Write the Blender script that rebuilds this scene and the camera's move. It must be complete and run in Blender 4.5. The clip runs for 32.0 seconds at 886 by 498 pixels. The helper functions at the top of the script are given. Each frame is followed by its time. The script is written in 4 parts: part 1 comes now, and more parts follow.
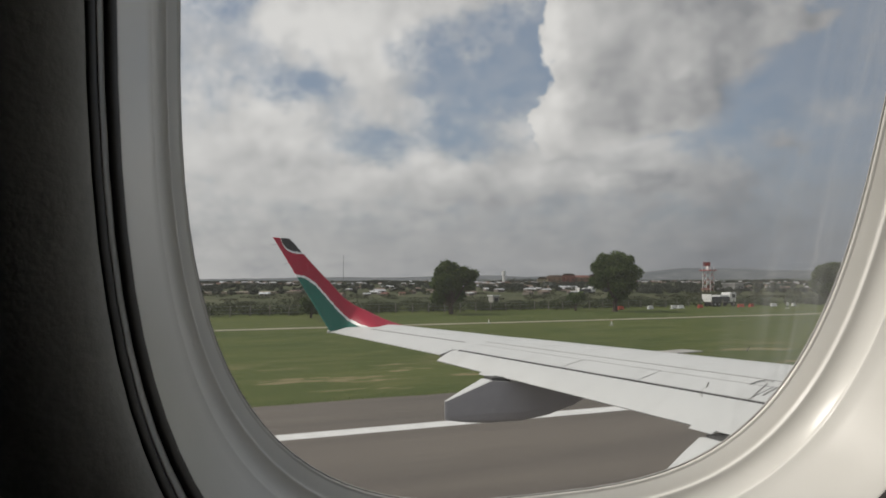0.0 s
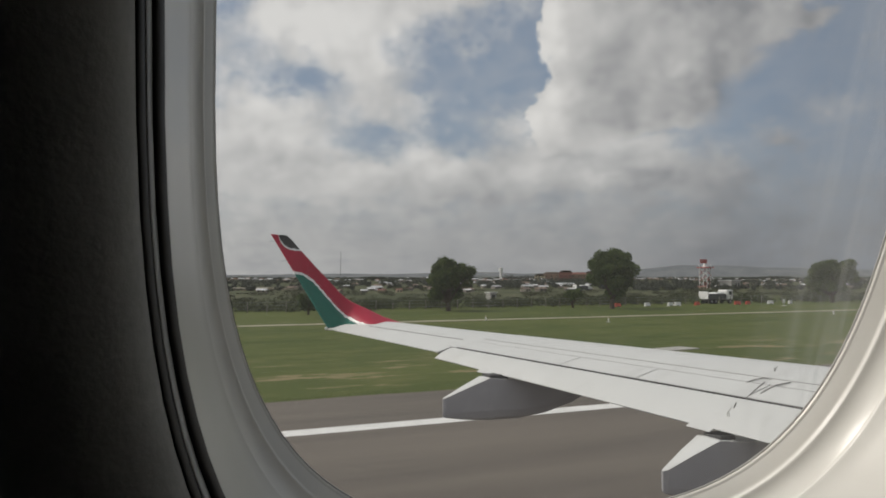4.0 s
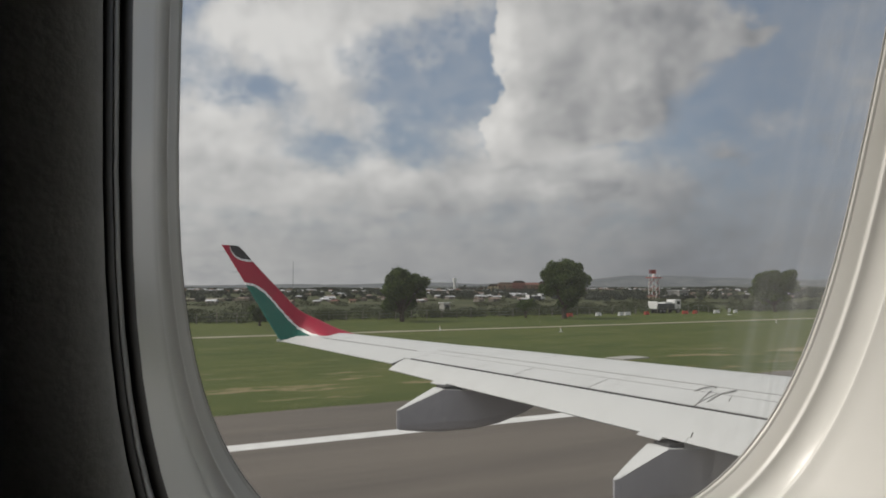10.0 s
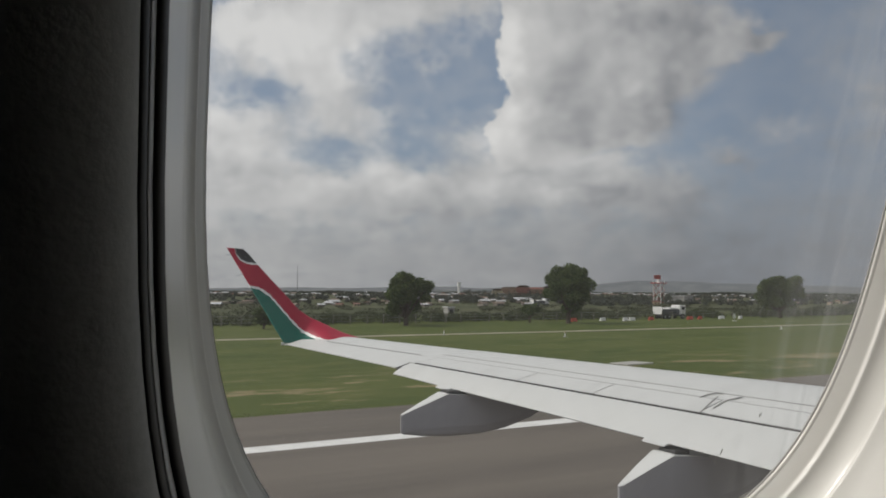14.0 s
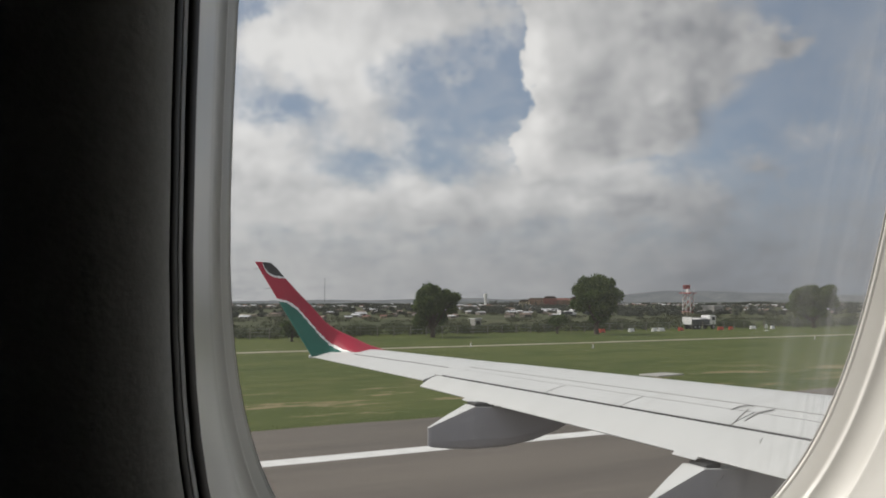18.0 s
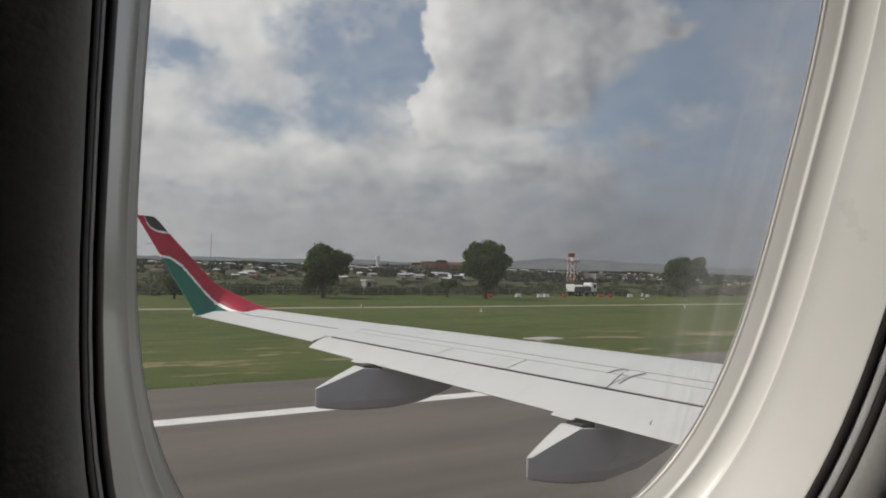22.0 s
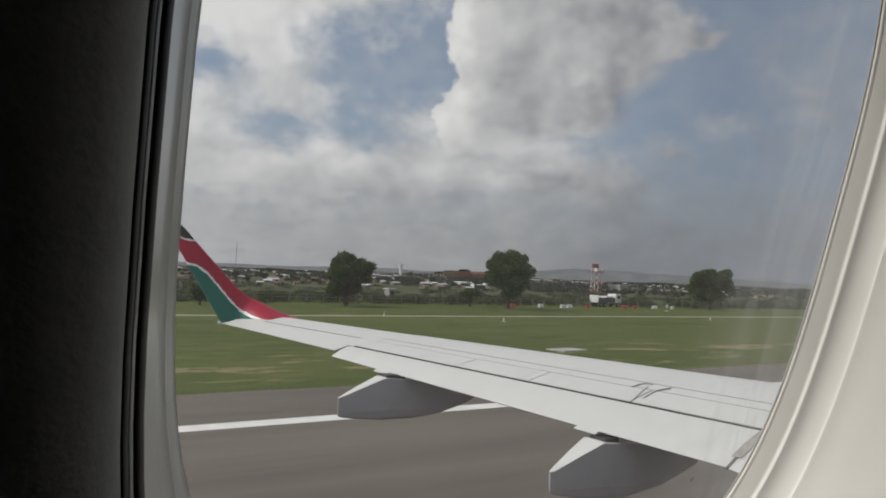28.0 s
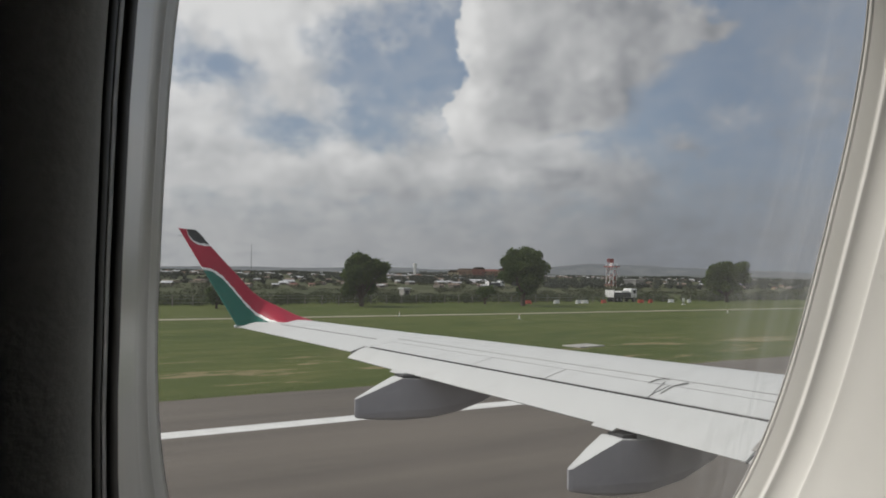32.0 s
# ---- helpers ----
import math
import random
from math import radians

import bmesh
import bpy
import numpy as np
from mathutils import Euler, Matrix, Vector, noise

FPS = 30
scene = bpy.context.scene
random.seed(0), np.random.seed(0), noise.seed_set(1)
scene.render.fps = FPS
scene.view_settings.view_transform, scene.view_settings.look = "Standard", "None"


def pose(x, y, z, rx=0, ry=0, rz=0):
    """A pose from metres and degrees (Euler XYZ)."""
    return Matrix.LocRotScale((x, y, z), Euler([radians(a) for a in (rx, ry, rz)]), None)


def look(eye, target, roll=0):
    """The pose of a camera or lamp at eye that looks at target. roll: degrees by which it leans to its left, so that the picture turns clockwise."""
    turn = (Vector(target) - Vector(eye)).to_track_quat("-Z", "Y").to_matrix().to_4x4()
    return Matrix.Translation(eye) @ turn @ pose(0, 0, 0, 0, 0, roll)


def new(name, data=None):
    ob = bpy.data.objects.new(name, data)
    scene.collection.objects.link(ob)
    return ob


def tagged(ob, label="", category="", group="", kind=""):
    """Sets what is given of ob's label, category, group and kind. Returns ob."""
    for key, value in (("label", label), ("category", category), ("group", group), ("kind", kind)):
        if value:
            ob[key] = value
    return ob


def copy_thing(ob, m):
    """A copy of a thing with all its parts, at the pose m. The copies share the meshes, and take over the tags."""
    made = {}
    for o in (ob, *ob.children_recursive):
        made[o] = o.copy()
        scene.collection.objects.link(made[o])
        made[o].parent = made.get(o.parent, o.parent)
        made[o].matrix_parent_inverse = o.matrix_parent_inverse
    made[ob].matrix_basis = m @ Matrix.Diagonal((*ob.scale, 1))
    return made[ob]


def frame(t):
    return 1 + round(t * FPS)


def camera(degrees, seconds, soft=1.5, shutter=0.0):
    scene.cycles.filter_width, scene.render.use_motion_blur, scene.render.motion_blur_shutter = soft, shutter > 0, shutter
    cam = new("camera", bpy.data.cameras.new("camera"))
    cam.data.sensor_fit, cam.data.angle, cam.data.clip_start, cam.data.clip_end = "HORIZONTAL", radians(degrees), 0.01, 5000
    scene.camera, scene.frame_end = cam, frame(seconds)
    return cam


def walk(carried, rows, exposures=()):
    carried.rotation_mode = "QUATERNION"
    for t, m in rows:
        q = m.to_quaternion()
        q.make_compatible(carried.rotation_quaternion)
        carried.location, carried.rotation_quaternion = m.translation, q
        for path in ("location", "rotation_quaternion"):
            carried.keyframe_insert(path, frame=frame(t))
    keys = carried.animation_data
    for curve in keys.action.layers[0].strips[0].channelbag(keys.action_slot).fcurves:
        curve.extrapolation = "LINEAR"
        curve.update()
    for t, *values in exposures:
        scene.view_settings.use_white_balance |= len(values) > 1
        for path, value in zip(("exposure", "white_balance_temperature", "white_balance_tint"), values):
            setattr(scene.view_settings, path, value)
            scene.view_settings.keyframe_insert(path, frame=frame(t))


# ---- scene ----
# The aircraft is the reference: x forward along the runway, y out over the left wing, z up from the tarmac.
cam = camera(63.25, 32.0, soft=1.8)
ROWS = [
    # seconds, x, y, z, yaw, pitch, roll
    (0.0, 0.0057, 1.2298, 3.9233, -23.372, 2.828, 0.226),
    (0.5, 0.0057, 1.2322, 3.9223, -23.751, 2.793, 0.230),
    (1.0, 0.0057, 1.2345, 3.9213, -23.957, 2.594, -0.105),
    (1.5, 0.0055, 1.2341, 3.9223, -23.937, 2.598, -0.106),
    (2.0, 0.0053, 1.2336, 3.9233, -23.892, 2.493, -0.271),
    (2.5, 0.0028, 1.2344, 3.9257, -23.643, 2.439, -0.161),
    (4.5, -0.0076, 1.2376, 3.9356, -23.723, 2.562, 0.262),
    (5.0, -0.0101, 1.2384, 3.9381, -25.180, 2.301, -0.080),
    (5.5, -0.0085, 1.2386, 3.9385, -25.236, 2.216, 0.923),
    (6.0, -0.0069, 1.2389, 3.9389, -25.503, 2.026, 1.202),
    (6.5, -0.0052, 1.2422, 3.9367, -26.387, 2.141, 0.538),
    (7.0, -0.0035, 1.2456, 3.9345, -26.163, 1.999, 0.641),
    (7.5, -0.0058, 1.2450, 3.9367, -25.298, 2.290, 0.950),
    (8.0, -0.0081, 1.2443, 3.9389, -24.652, 2.462, 0.937),
    (8.5, -0.0095, 1.2403, 3.9410, -24.478, 2.673, 0.864),
    (9.0, -0.0110, 1.2362, 3.9430, -25.499, 2.873, 0.609),
    (9.5, -0.0098, 1.2368, 3.9429, -26.684, 3.201, 0.652),
    (10.0, -0.0087, 1.2375, 3.9428, -27.264, 3.374, 0.218),
    (10.5, -0.0159, 1.2379, 3.9465, -27.228, 4.126, -0.047),
    (11.0, -0.0232, 1.2383, 3.9501, -26.227, 4.198, -0.234),
    (11.5, -0.0168, 1.2386, 3.9491, -25.589, 4.138, -0.699),
    (12.0, -0.0104, 1.2389, 3.9480, -27.337, 3.854, 0.110),
    (12.5, -0.0123, 1.2396, 3.9486, -27.518, 3.759, -0.210),
    (13.0, -0.0141, 1.2404, 3.9493, -27.139, 3.770, -0.132),
    (13.5, -0.0138, 1.2436, 3.9477, -27.002, 3.688, -0.101),
    (15.5, -0.0125, 1.2566, 3.9416, -25.667, 3.891, 0.053),
    (16.0, -0.0121, 1.2598, 3.9400, -24.701, 3.752, 0.097),
    (16.5, -0.0118, 1.2611, 3.9424, -23.945, 2.610, -0.619),
    (17.0, -0.0115, 1.2625, 3.9447, -23.291, 2.758, -0.597),
    (17.5, -0.0135, 1.2448, 3.9499, -24.044, 3.485, -0.090),
    (18.0, -0.0154, 1.2272, 3.9551, -24.821, 4.621, 0.248),
    (18.5, -0.0132, 1.2345, 3.9528, -25.504, 3.941, 0.954),
    (19.0, -0.0111, 1.2419, 3.9505, -26.622, 3.964, 0.656),
    (19.5, -0.0186, 1.2427, 3.9578, -31.250, 3.402, 0.099),
    (20.0, -0.0261, 1.2435, 3.9651, -32.584, 1.784, -1.009),
    (20.5, -0.0224, 1.2534, 3.9629, -32.214, 1.000, -1.276),
    (21.0, -0.0188, 1.2633, 3.9608, -31.720, 0.711, -0.887),
    (21.5, -0.0207, 1.2482, 3.9628, -32.148, 1.193, -0.983),
    (22.0, -0.0226, 1.2330, 3.9649, -33.413, 1.709, -1.409),
    (22.5, -0.0291, 1.2277, 3.9673, -35.009, 2.550, -1.108),
    (23.0, -0.0357, 1.2224, 3.9697, -32.920, 2.275, -2.186),
    (23.5, -0.0350, 1.2383, 3.9774, -30.706, 1.612, -1.915),
    (24.0, -0.0343, 1.2541, 3.9851, -28.957, 1.500, -1.546),
    (24.5, -0.0329, 1.2494, 3.9812, -30.584, 2.166, -1.111),
    (25.0, -0.0315, 1.2446, 3.9773, -31.371, 2.156, -1.211),
    (25.5, -0.0316, 1.2465, 3.9767, -31.456, 2.280, -0.922),
    (26.0, -0.0317, 1.2484, 3.9761, -31.769, 2.336, -0.975),
    (26.5, -0.0302, 1.2464, 3.9780, -32.570, 2.852, -0.137),
    (28.5, -0.0242, 1.2386, 3.9857, -31.402, 2.285, -2.371),
    (29.0, -0.0227, 1.2367, 3.9877, -32.164, 2.432, -1.146),
    (29.5, -0.0194, 1.2421, 3.9839, -31.346, 1.217, -1.696),
    (30.0, -0.0161, 1.2475, 3.9800, -31.146, 1.542, -1.535),
    (30.5, -0.0143, 1.2472, 3.9841, -32.126, 2.164, -1.096),
    (31.0, -0.0125, 1.2470, 3.9882, -31.259, 1.392, -1.548),
    (31.5, -0.0148, 1.2401, 3.9922, -31.036, 2.238, -1.072),
    (32.0, -0.0171, 1.2333, 3.9962, -30.434, 2.228, -0.751),
]
walk(cam, [(t, pose(x, y, z, 90 + pitch, roll, yaw)) for t, x, y, z, yaw, pitch, roll in ROWS],
     [(0, -0.10, 6800, 11), (2, -0.10, 6800, 11), (5, -0.12, 6800, 11), (7, -0.11, 6800, 11), (9, -0.15, 6800, 11), (11, -0.12, 6750, 11), (13, -0.13, 6700, 11), (16, -0.21, 6650, 11), (17, -0.04, 6680, 11), (19, 0.04, 6720, 11.5), (20, -0.11, 6680, 11), (22, -0.11, 6700, 11.5), (24, -0.15, 6650, 11.5), (25, -0.07, 6650, 11.5), (26, -0.10, 6650, 11.5), (29, -0.08, 6650, 11), (32, -0.08, 6600, 11)])

# ---- sky, sun ----
SUN_WAY = Vector((-0.86, 0.50, 1.0)).normalized()      # towards the sun
SUN_EL = math.asin(SUN_WAY.z)
SUN_AZ = math.atan2(SUN_WAY.x, SUN_WAY.y)


class Nodes:
    """Short forms for a node tree."""

    def __init__(self, tree):
        self.tree = tree
        self.n = tree.nodes
        self.n.clear()

    def add(self, kind, **fields):
        node = self.n.new(kind)
        for key, value in fields.items():
            setattr(node, key, value)
        return node

    def link(self, a, b):
        self.tree.links.new(a, b)

    def put(self, sock, value):
        if isinstance(value, bpy.types.NodeSocket):
            self.link(value, sock)
        elif value is not None:
            sock.default_value = value

    def math(self, op, a, b=None, c=None, clamp=False):
        node = self.add("ShaderNodeMath", operation=op, use_clamp=clamp)
        for i, v in enumerate((a, b, c)):
            self.put(node.inputs[i], v)
        return node.outputs[0]

    def mix(self, fac, a, b, blend="MIX"):
        node = self.add("ShaderNodeMix", data_type="RGBA", blend_type=blend)
        node.clamp_factor = True
        self.put(node.inputs[0], fac)
        self.put(node.inputs[6], a)
        self.put(node.inputs[7], b)
        return node.outputs[2]

    def noise(self, vec, scale, detail=4.0, rough=0.55, distort=0.0):
        node = self.add("ShaderNodeTexNoise")
        self.put(node.inputs["Vector"], vec)
        node.inputs["Scale"].default_value = scale
        node.inputs["Detail"].default_value = detail
        node.inputs["Roughness"].default_value = rough
        node.inputs["Distortion"].default_value = distort
        return node.outputs[0]

    def ramp(self, fac, lo, hi, smooth=True):
        node = self.add("ShaderNodeMapRange", interpolation_type="SMOOTHSTEP" if smooth else "LINEAR")
        self.put(node.inputs[0], fac)
        node.inputs[1].default_value, node.inputs[2].default_value = lo, hi
        node.inputs[3].default_value, node.inputs[4].default_value = 0.0, 1.0
        return node.outputs[0]

    def scaled(self, vec, s):
        node = self.add("ShaderNodeMapping")
        self.put(node.inputs[0], vec)
        node.inputs[3].default_value = s
        return node.outputs[0]


def make_world():
    world = bpy.data.worlds.new("sky")
    scene.world = world
    world.use_nodes = True
    k = Nodes(world.node_tree)
    way = k.add("ShaderNodeTexCoord").outputs["Generated"]
    sky = k.add("ShaderNodeTexSky", sky_type="NISHITA", sun_disc=False)
    sky.sun_elevation, sky.sun_rotation = SUN_EL, SUN_AZ
    sky.air_density, sky.dust_density, sky.ozone_density = 1.0, 2.0, 1.5
    sep = k.add("ShaderNodeSeparateXYZ")
    k.link(way, sep.inputs[0])
    x, y, z = sep.outputs
    az = k.math("DEGREES", k.math("ARCTAN2", x, y))
    el = k.math("DEGREES", k.math("ARCSINE", z))
    # the clouds are a layer: coordinates flatten towards the horizon
    comb = k.add("ShaderNodeCombineXYZ")
    k.put(comb.inputs[0], k.math("MULTIPLY", az, 0.1))
    k.put(comb.inputs[1], k.math("ADD", k.math("MULTIPLY", el, 0.07), k.math("MULTIPLY", k.math("LOGARITHM", k.math("MAXIMUM", k.math("ADD", el, 4.0), 0.1), math.e), 0.75)))
    flat = comb.outputs[0]

    def shifted(vec, by):
        off = k.add("ShaderNodeVectorMath", operation="ADD")
        k.link(vec, off.inputs[0])
        off.inputs[1].default_value = by
        return off.outputs[0]

    def puffs(vec, scale):
        """Rounded cauliflower swellings, 0 to about 1."""
        node = k.add("ShaderNodeTexVoronoi", feature="SMOOTH_F1")
        k.put(node.inputs["Vector"], vec)
        node.inputs["Scale"].default_value = scale
        node.inputs["Detail"].default_value = 1.0
        node.inputs["Roughness"].default_value = 0.5
        node.inputs["Smoothness"].default_value = 0.5
        return k.math("SUBTRACT", 1.0, node.outputs["Distance"])

    rag = k.noise(flat, 2.6, 7.0, 0.56, 0.2)
    fine = k.noise(flat, 8.0, 6.0, 0.6, 0.15)
    swell = puffs(shifted(flat, (0.31, 0.12, 0.4)), 5.0)
    broad = k.noise(flat, 2.2, 3.0, 0.5, 0.3)
    wob_a = k.math("MULTIPLY", k.math("SUBTRACT", k.noise(flat, 3.4, 6.0, 0.6), 0.5), 4.2)
    wob_b = k.math("MULTIPLY", k.math("SUBTRACT", k.noise(k.scaled(flat, (1.3, 1.7, 1.0)), 3.1, 6.0, 0.6), 0.5), 3.6)
    u, v = k.math("ADD", az, wob_a), k.math("ADD", el, wob_b)

    def blob(spec):
        total = 0.0
        for a, e, ra, re, s in spec:
            da = k.math("MULTIPLY", k.math("SUBTRACT", u, a), 1.0 / ra)
            de = k.math("MULTIPLY", k.math("SUBTRACT", v, e), 1.0 / re)
            d = k.math("ADD", k.math("MULTIPLY", da, da), k.math("MULTIPLY", de, de))
            g = k.math("MULTIPLY", k.math("EXPONENT", k.math("MULTIPLY", d, -1.0)), s)
            total = k.math("ADD", total, g)
        return total

    def edge(field, width):
        """0 outside the cloud, 1 inside, over the given width of the field round 0.5."""
        node = k.add("ShaderNodeMapRange", interpolation_type="SMOOTHSTEP")
        k.put(node.inputs[0], field)
        k.put(node.inputs[1], k.math("SUBTRACT", 0.5, width))
        k.put(node.inputs[2], k.math("ADD", 0.5, width))
        return node.outputs[0]

    # heaped cloud, the broken bank beside it, low patches, and where the sun catches or misses them:
    # azimuth, height, half widths in degrees, weight
    heap = blob([(35.7, 21.1, 4.8, 3.9, 1), (36.0, 17.1, 4.6, 3.5, 1), (41.0, 18.5, 5.4, 4.6, 1), (32.8, 11.6, 3.4, 2.5, 1), (38.2, 12.6, 4.8, 2.8, 0.9), (42.7, 14.4, 3.9, 3.1, 0.75), (45.7, 17.7, 3.1, 2.1, 0.6), (49.2, 18.6, 3.3, 1.6, 0.95), (51.6, 18.4, 1.9, 0.8, 0.4), (36.9, 23.9, 5.7, 2.7, 0.7), (43.7, 21.8, 6.0, 3.0, 0.8), (40.1, 27.6, 11.7, 3.5, 1.2)])
    west = blob([(11.5, 20.0, 3.5, 2.7, 1), (17.4, 20.0, 4.5, 4.0, 1), (21.1, 22.6, 7.8, 2.1, 1), (27.7, 22.8, 4.1, 1.3, 0.7), (16.9, 16.6, 2.8, 1.7, 0.7), (10.1, 12.2, 4.2, 2.5, 1), (17.9, 13.8, 3.4, 1.9, 0.8), (21.3, 12.9, 2.0, 1.6, 0.5), (25.8, 17.8, 1.3, 0.8, 0.4), (8.8, 22.3, 2.3, 0.9, -0.5), (13.1, 15.6, 2.0, 1.1, -0.4), (18.9, 11.7, 1.6, 0.9, -0.25), (15.2, 21.9, 1.1, 0.7, -0.35), (2.3, 17.1, 7.3, 6.8, 0.6), (19.9, 28.5, 16.4, 2.9, 0.8)])
    patches = blob([(35.5, 10.7, 5.7, 1.5, 0.6), (28.8, 12.2, 2.4, 1.7, 0.6), (22.7, 8.9, 2.1, 1.8, 0.9), (26.1, 7.5, 3.6, 1.8, 0.6), (30.3, 8.5, 5.9, 1.8, 0.6), (35.8, 9.3, 5.7, 1.7, 0.9), (40.4, 8.3, 4.3, 1.9, 0.8), (13.2, 8.2, 6.3, 1.9, 0.9), (49.0, 10.2, 1.8, 0.8, 0.7), (51.9, 12.2, 1.9, 1.0, 0.4), (46.9, 11.2, 1.4, 0.7, 0.3), (45.4, 6.8, 2.7, 1.5, 0.4), (17.9, 8.5, 3.6, 1.6, 0.5), (3.9, 9.9, 7.4, 3.3, 0.7), (59.4, 13.4, 3.9, 4.7, 0.5), (9.4, 9.5, 3.4, 1.5, 0.8)])
    rim = blob([(31.9, 19.5, 1.4, 3.3, 0.55), (33.0, 21.3, 2.0, 1.8, 0.35), (32.3, 15.8, 1.4, 1.9, 0.45), (31.8, 11.9, 2.6, 2.2, 0.45), (41.7, 15.6, 1.3, 0.7, 0.3), (35.8, 8.2, 1.7, 0.7, 0.4), (37.6, 10.4, 3.0, 0.8, 0.28), (30.3, 8.7, 2.4, 1.0, 0.25), (22.6, 9.0, 1.4, 1.4, 0.35), (11.5, 20.0, 3.1, 2.1, 0.45), (17.6, 19.6, 4.1, 3.3, 0.45), (48.9, 18.8, 2.0, 1.4, 0.2), (10.4, 13.3, 2.7, 1.1, 0.2), (42.1, 18.8, 2.2, 1.8, 0.15), (15.1, 8.5, 3.6, 0.9, 0.2)])
    dim = blob([(37.0, 18.1, 2.1, 2.9, 0.25), (37.3, 14.0, 3.4, 1.9, 0.38), (39.6, 8.0, 2.6, 0.8, 0.4), (9.9, 9.2, 3.1, 1.0, 0.5), (44.2, 15.3, 2.1, 2.2, 0.25), (32.9, 9.5, 2.3, 0.5, 0.3), (45.6, 13.2, 2.8, 1.4, 0.35), (42.2, 20.5, 4.0, 2.4, 0.2), (31.9, 6.7, 6.2, 1.0, 0.12), (25.9, 6.3, 3.6, 1.2, 0.15), (45.1, 20.2, 3.2, 2.1, 0.2), (25.2, 23.0, 3.7, 1.1, 0.2), (27.1, 10.5, 2.4, 0.8, 0.2)])
    ragged = k.math("SUBTRACT", rag, 0.5)
    small = k.math("SUBTRACT", fine, 0.5)
    puffy = k.math("SUBTRACT", swell, 0.62)
    # the heap is crisp on its sunny western side and dissolves to the east
    soft = k.math("ADD", 0.085, k.math("MULTIPLY", k.ramp(az, 33.0, 42.0), 0.30))
    heap = k.math("ADD", heap, k.math("ADD", k.math("MULTIPLY", puffy, 0.35), k.math("MULTIPLY", ragged, 0.4)))
    bank = k.math("ADD", k.math("ADD", west, patches), k.math("ADD", k.math("MULTIPLY", ragged, 1.25), k.math("MULTIPLY", small, 0.7)))
    low = k.math("SUBTRACT", 1.0, k.ramp(el, 1.5, 12.0))
    east = k.ramp(az, 40.0, 56.0)
    bank = k.math("ADD", bank, k.math("MULTIPLY", low, k.math("SUBTRACT", 0.85, k.math("MULTIPLY", east, 0.35))))
    aside = k.math("MAXIMUM", k.ramp(k.math("ABSOLUTE", k.math("SUBTRACT", az, 31.0)), 34.0, 50.0), k.ramp(el, 26.0, 38.0))
    bank = k.math("ADD", bank, k.math("MULTIPLY", aside, 0.62))
    heap_mask = edge(heap, soft)
    mask = k.math("MAXIMUM", heap_mask, k.math("MULTIPLY", edge(bank, 0.56), 0.95))
    # light from the sun's side: the cloud's own relief
    way_to_sun = (-0.13, 0.13, 0.0)
    swell2 = puffs(shifted(shifted(flat, (0.31, 0.12, 0.4)), way_to_sun), 5.0)
    broad2 = k.noise(shifted(flat, way_to_sun), 2.2, 3.0, 0.5, 0.3)
    relief = k.math("ADD", k.math("MULTIPLY", k.math("SUBTRACT", broad, broad2), 0.65), k.math("MULTIPLY", k.math("SUBTRACT", swell, swell2), 0.11))
    calm = k.math("SUBTRACT", 1.0, k.math("MULTIPLY", low, 0.7))
    tone = k.math("ADD", 0.575, k.math("MULTIPLY", k.math("ADD", relief, k.math("MULTIPLY", small, 0.16)), calm))
    tone = k.math("ADD", tone, k.math("SUBTRACT", k.math("MULTIPLY", rim, 0.60), k.math("MULTIPLY", dim, 0.50)))
    tone = k.math("SUBTRACT", tone, k.math("MULTIPLY", low, 0.33))
    tone = k.math("ADD", tone, k.math("MULTIPLY", k.math("SUBTRACT", 32.0, k.math("MAXIMUM", k.math("MINIMUM", az, 70.0), -20.0)), 0.009))
    tone = k.math("SUBTRACT", tone, k.math("MULTIPLY", k.ramp(az, 36.0, 50.0), 0.15))
    cloud = k.mix(k.ramp(tone, 0.0, 1.0, False), (0.198, 0.211, 0.234, 1), (0.765, 0.77, 0.77, 1))
    gain = k.add("ShaderNodeVectorMath", operation="SCALE")
    k.link(sky.outputs[0], gain.inputs[0])
    gain.inputs[3].default_value = SKY_GAIN
    thin = k.noise(k.scaled(flat, (1.0, 1.6, 1.0)), 2.0, 5.0, 0.55, 0.3)
    veil = k.math("MULTIPLY", k.ramp(thin, 0.34, 0.72), 0.34)
    blue = k.mix(veil, k.mix(0.42, gain.outputs[0], (0.32, 0.40, 0.505, 1)), (0.47, 0.49, 0.52, 1))
    blue = k.mix(k.math("MULTIPLY", east, 0.72), blue, (0.175, 0.225, 0.305, 1))
    blue = k.mix(k.math("MULTIPLY", low, 0.7), blue, (0.24, 0.26, 0.29, 1))
    col = k.mix(k.math("MULTIPLY", mask, 0.97), blue, cloud)
    # below the horizon only distance
    col = k.mix(k.ramp(el, -1.5, 0.3), (0.12, 0.13, 0.11, 1), col)
    bg = k.add("ShaderNodeBackground")
    k.put(bg.inputs[0], col)
    bg.inputs[1].default_value = 1.0
    out = k.add("ShaderNodeOutputWorld")
    k.link(bg.outputs[0], out.inputs[0])


SKY_GAIN = 0.080
make_world()
sun_data = bpy.data.lights.new("sun", "SUN")
sun_data.energy, sun_data.angle, sun_data.color = 2.3, radians(1.0), (1.0, 0.96, 0.90)
sun = new("sun", sun_data)
sun.matrix_world = look(SUN_WAY * 50, (0, 0, 0))

# ---- materials ----


def material(name, build):
    m = bpy.data.materials.new(name)
    m.use_nodes = True
    k = Nodes(m.node_tree)
    shader = build(k)
    out = k.add("ShaderNodeOutputMaterial")
    k.link(shader, out.inputs[0])
    return m


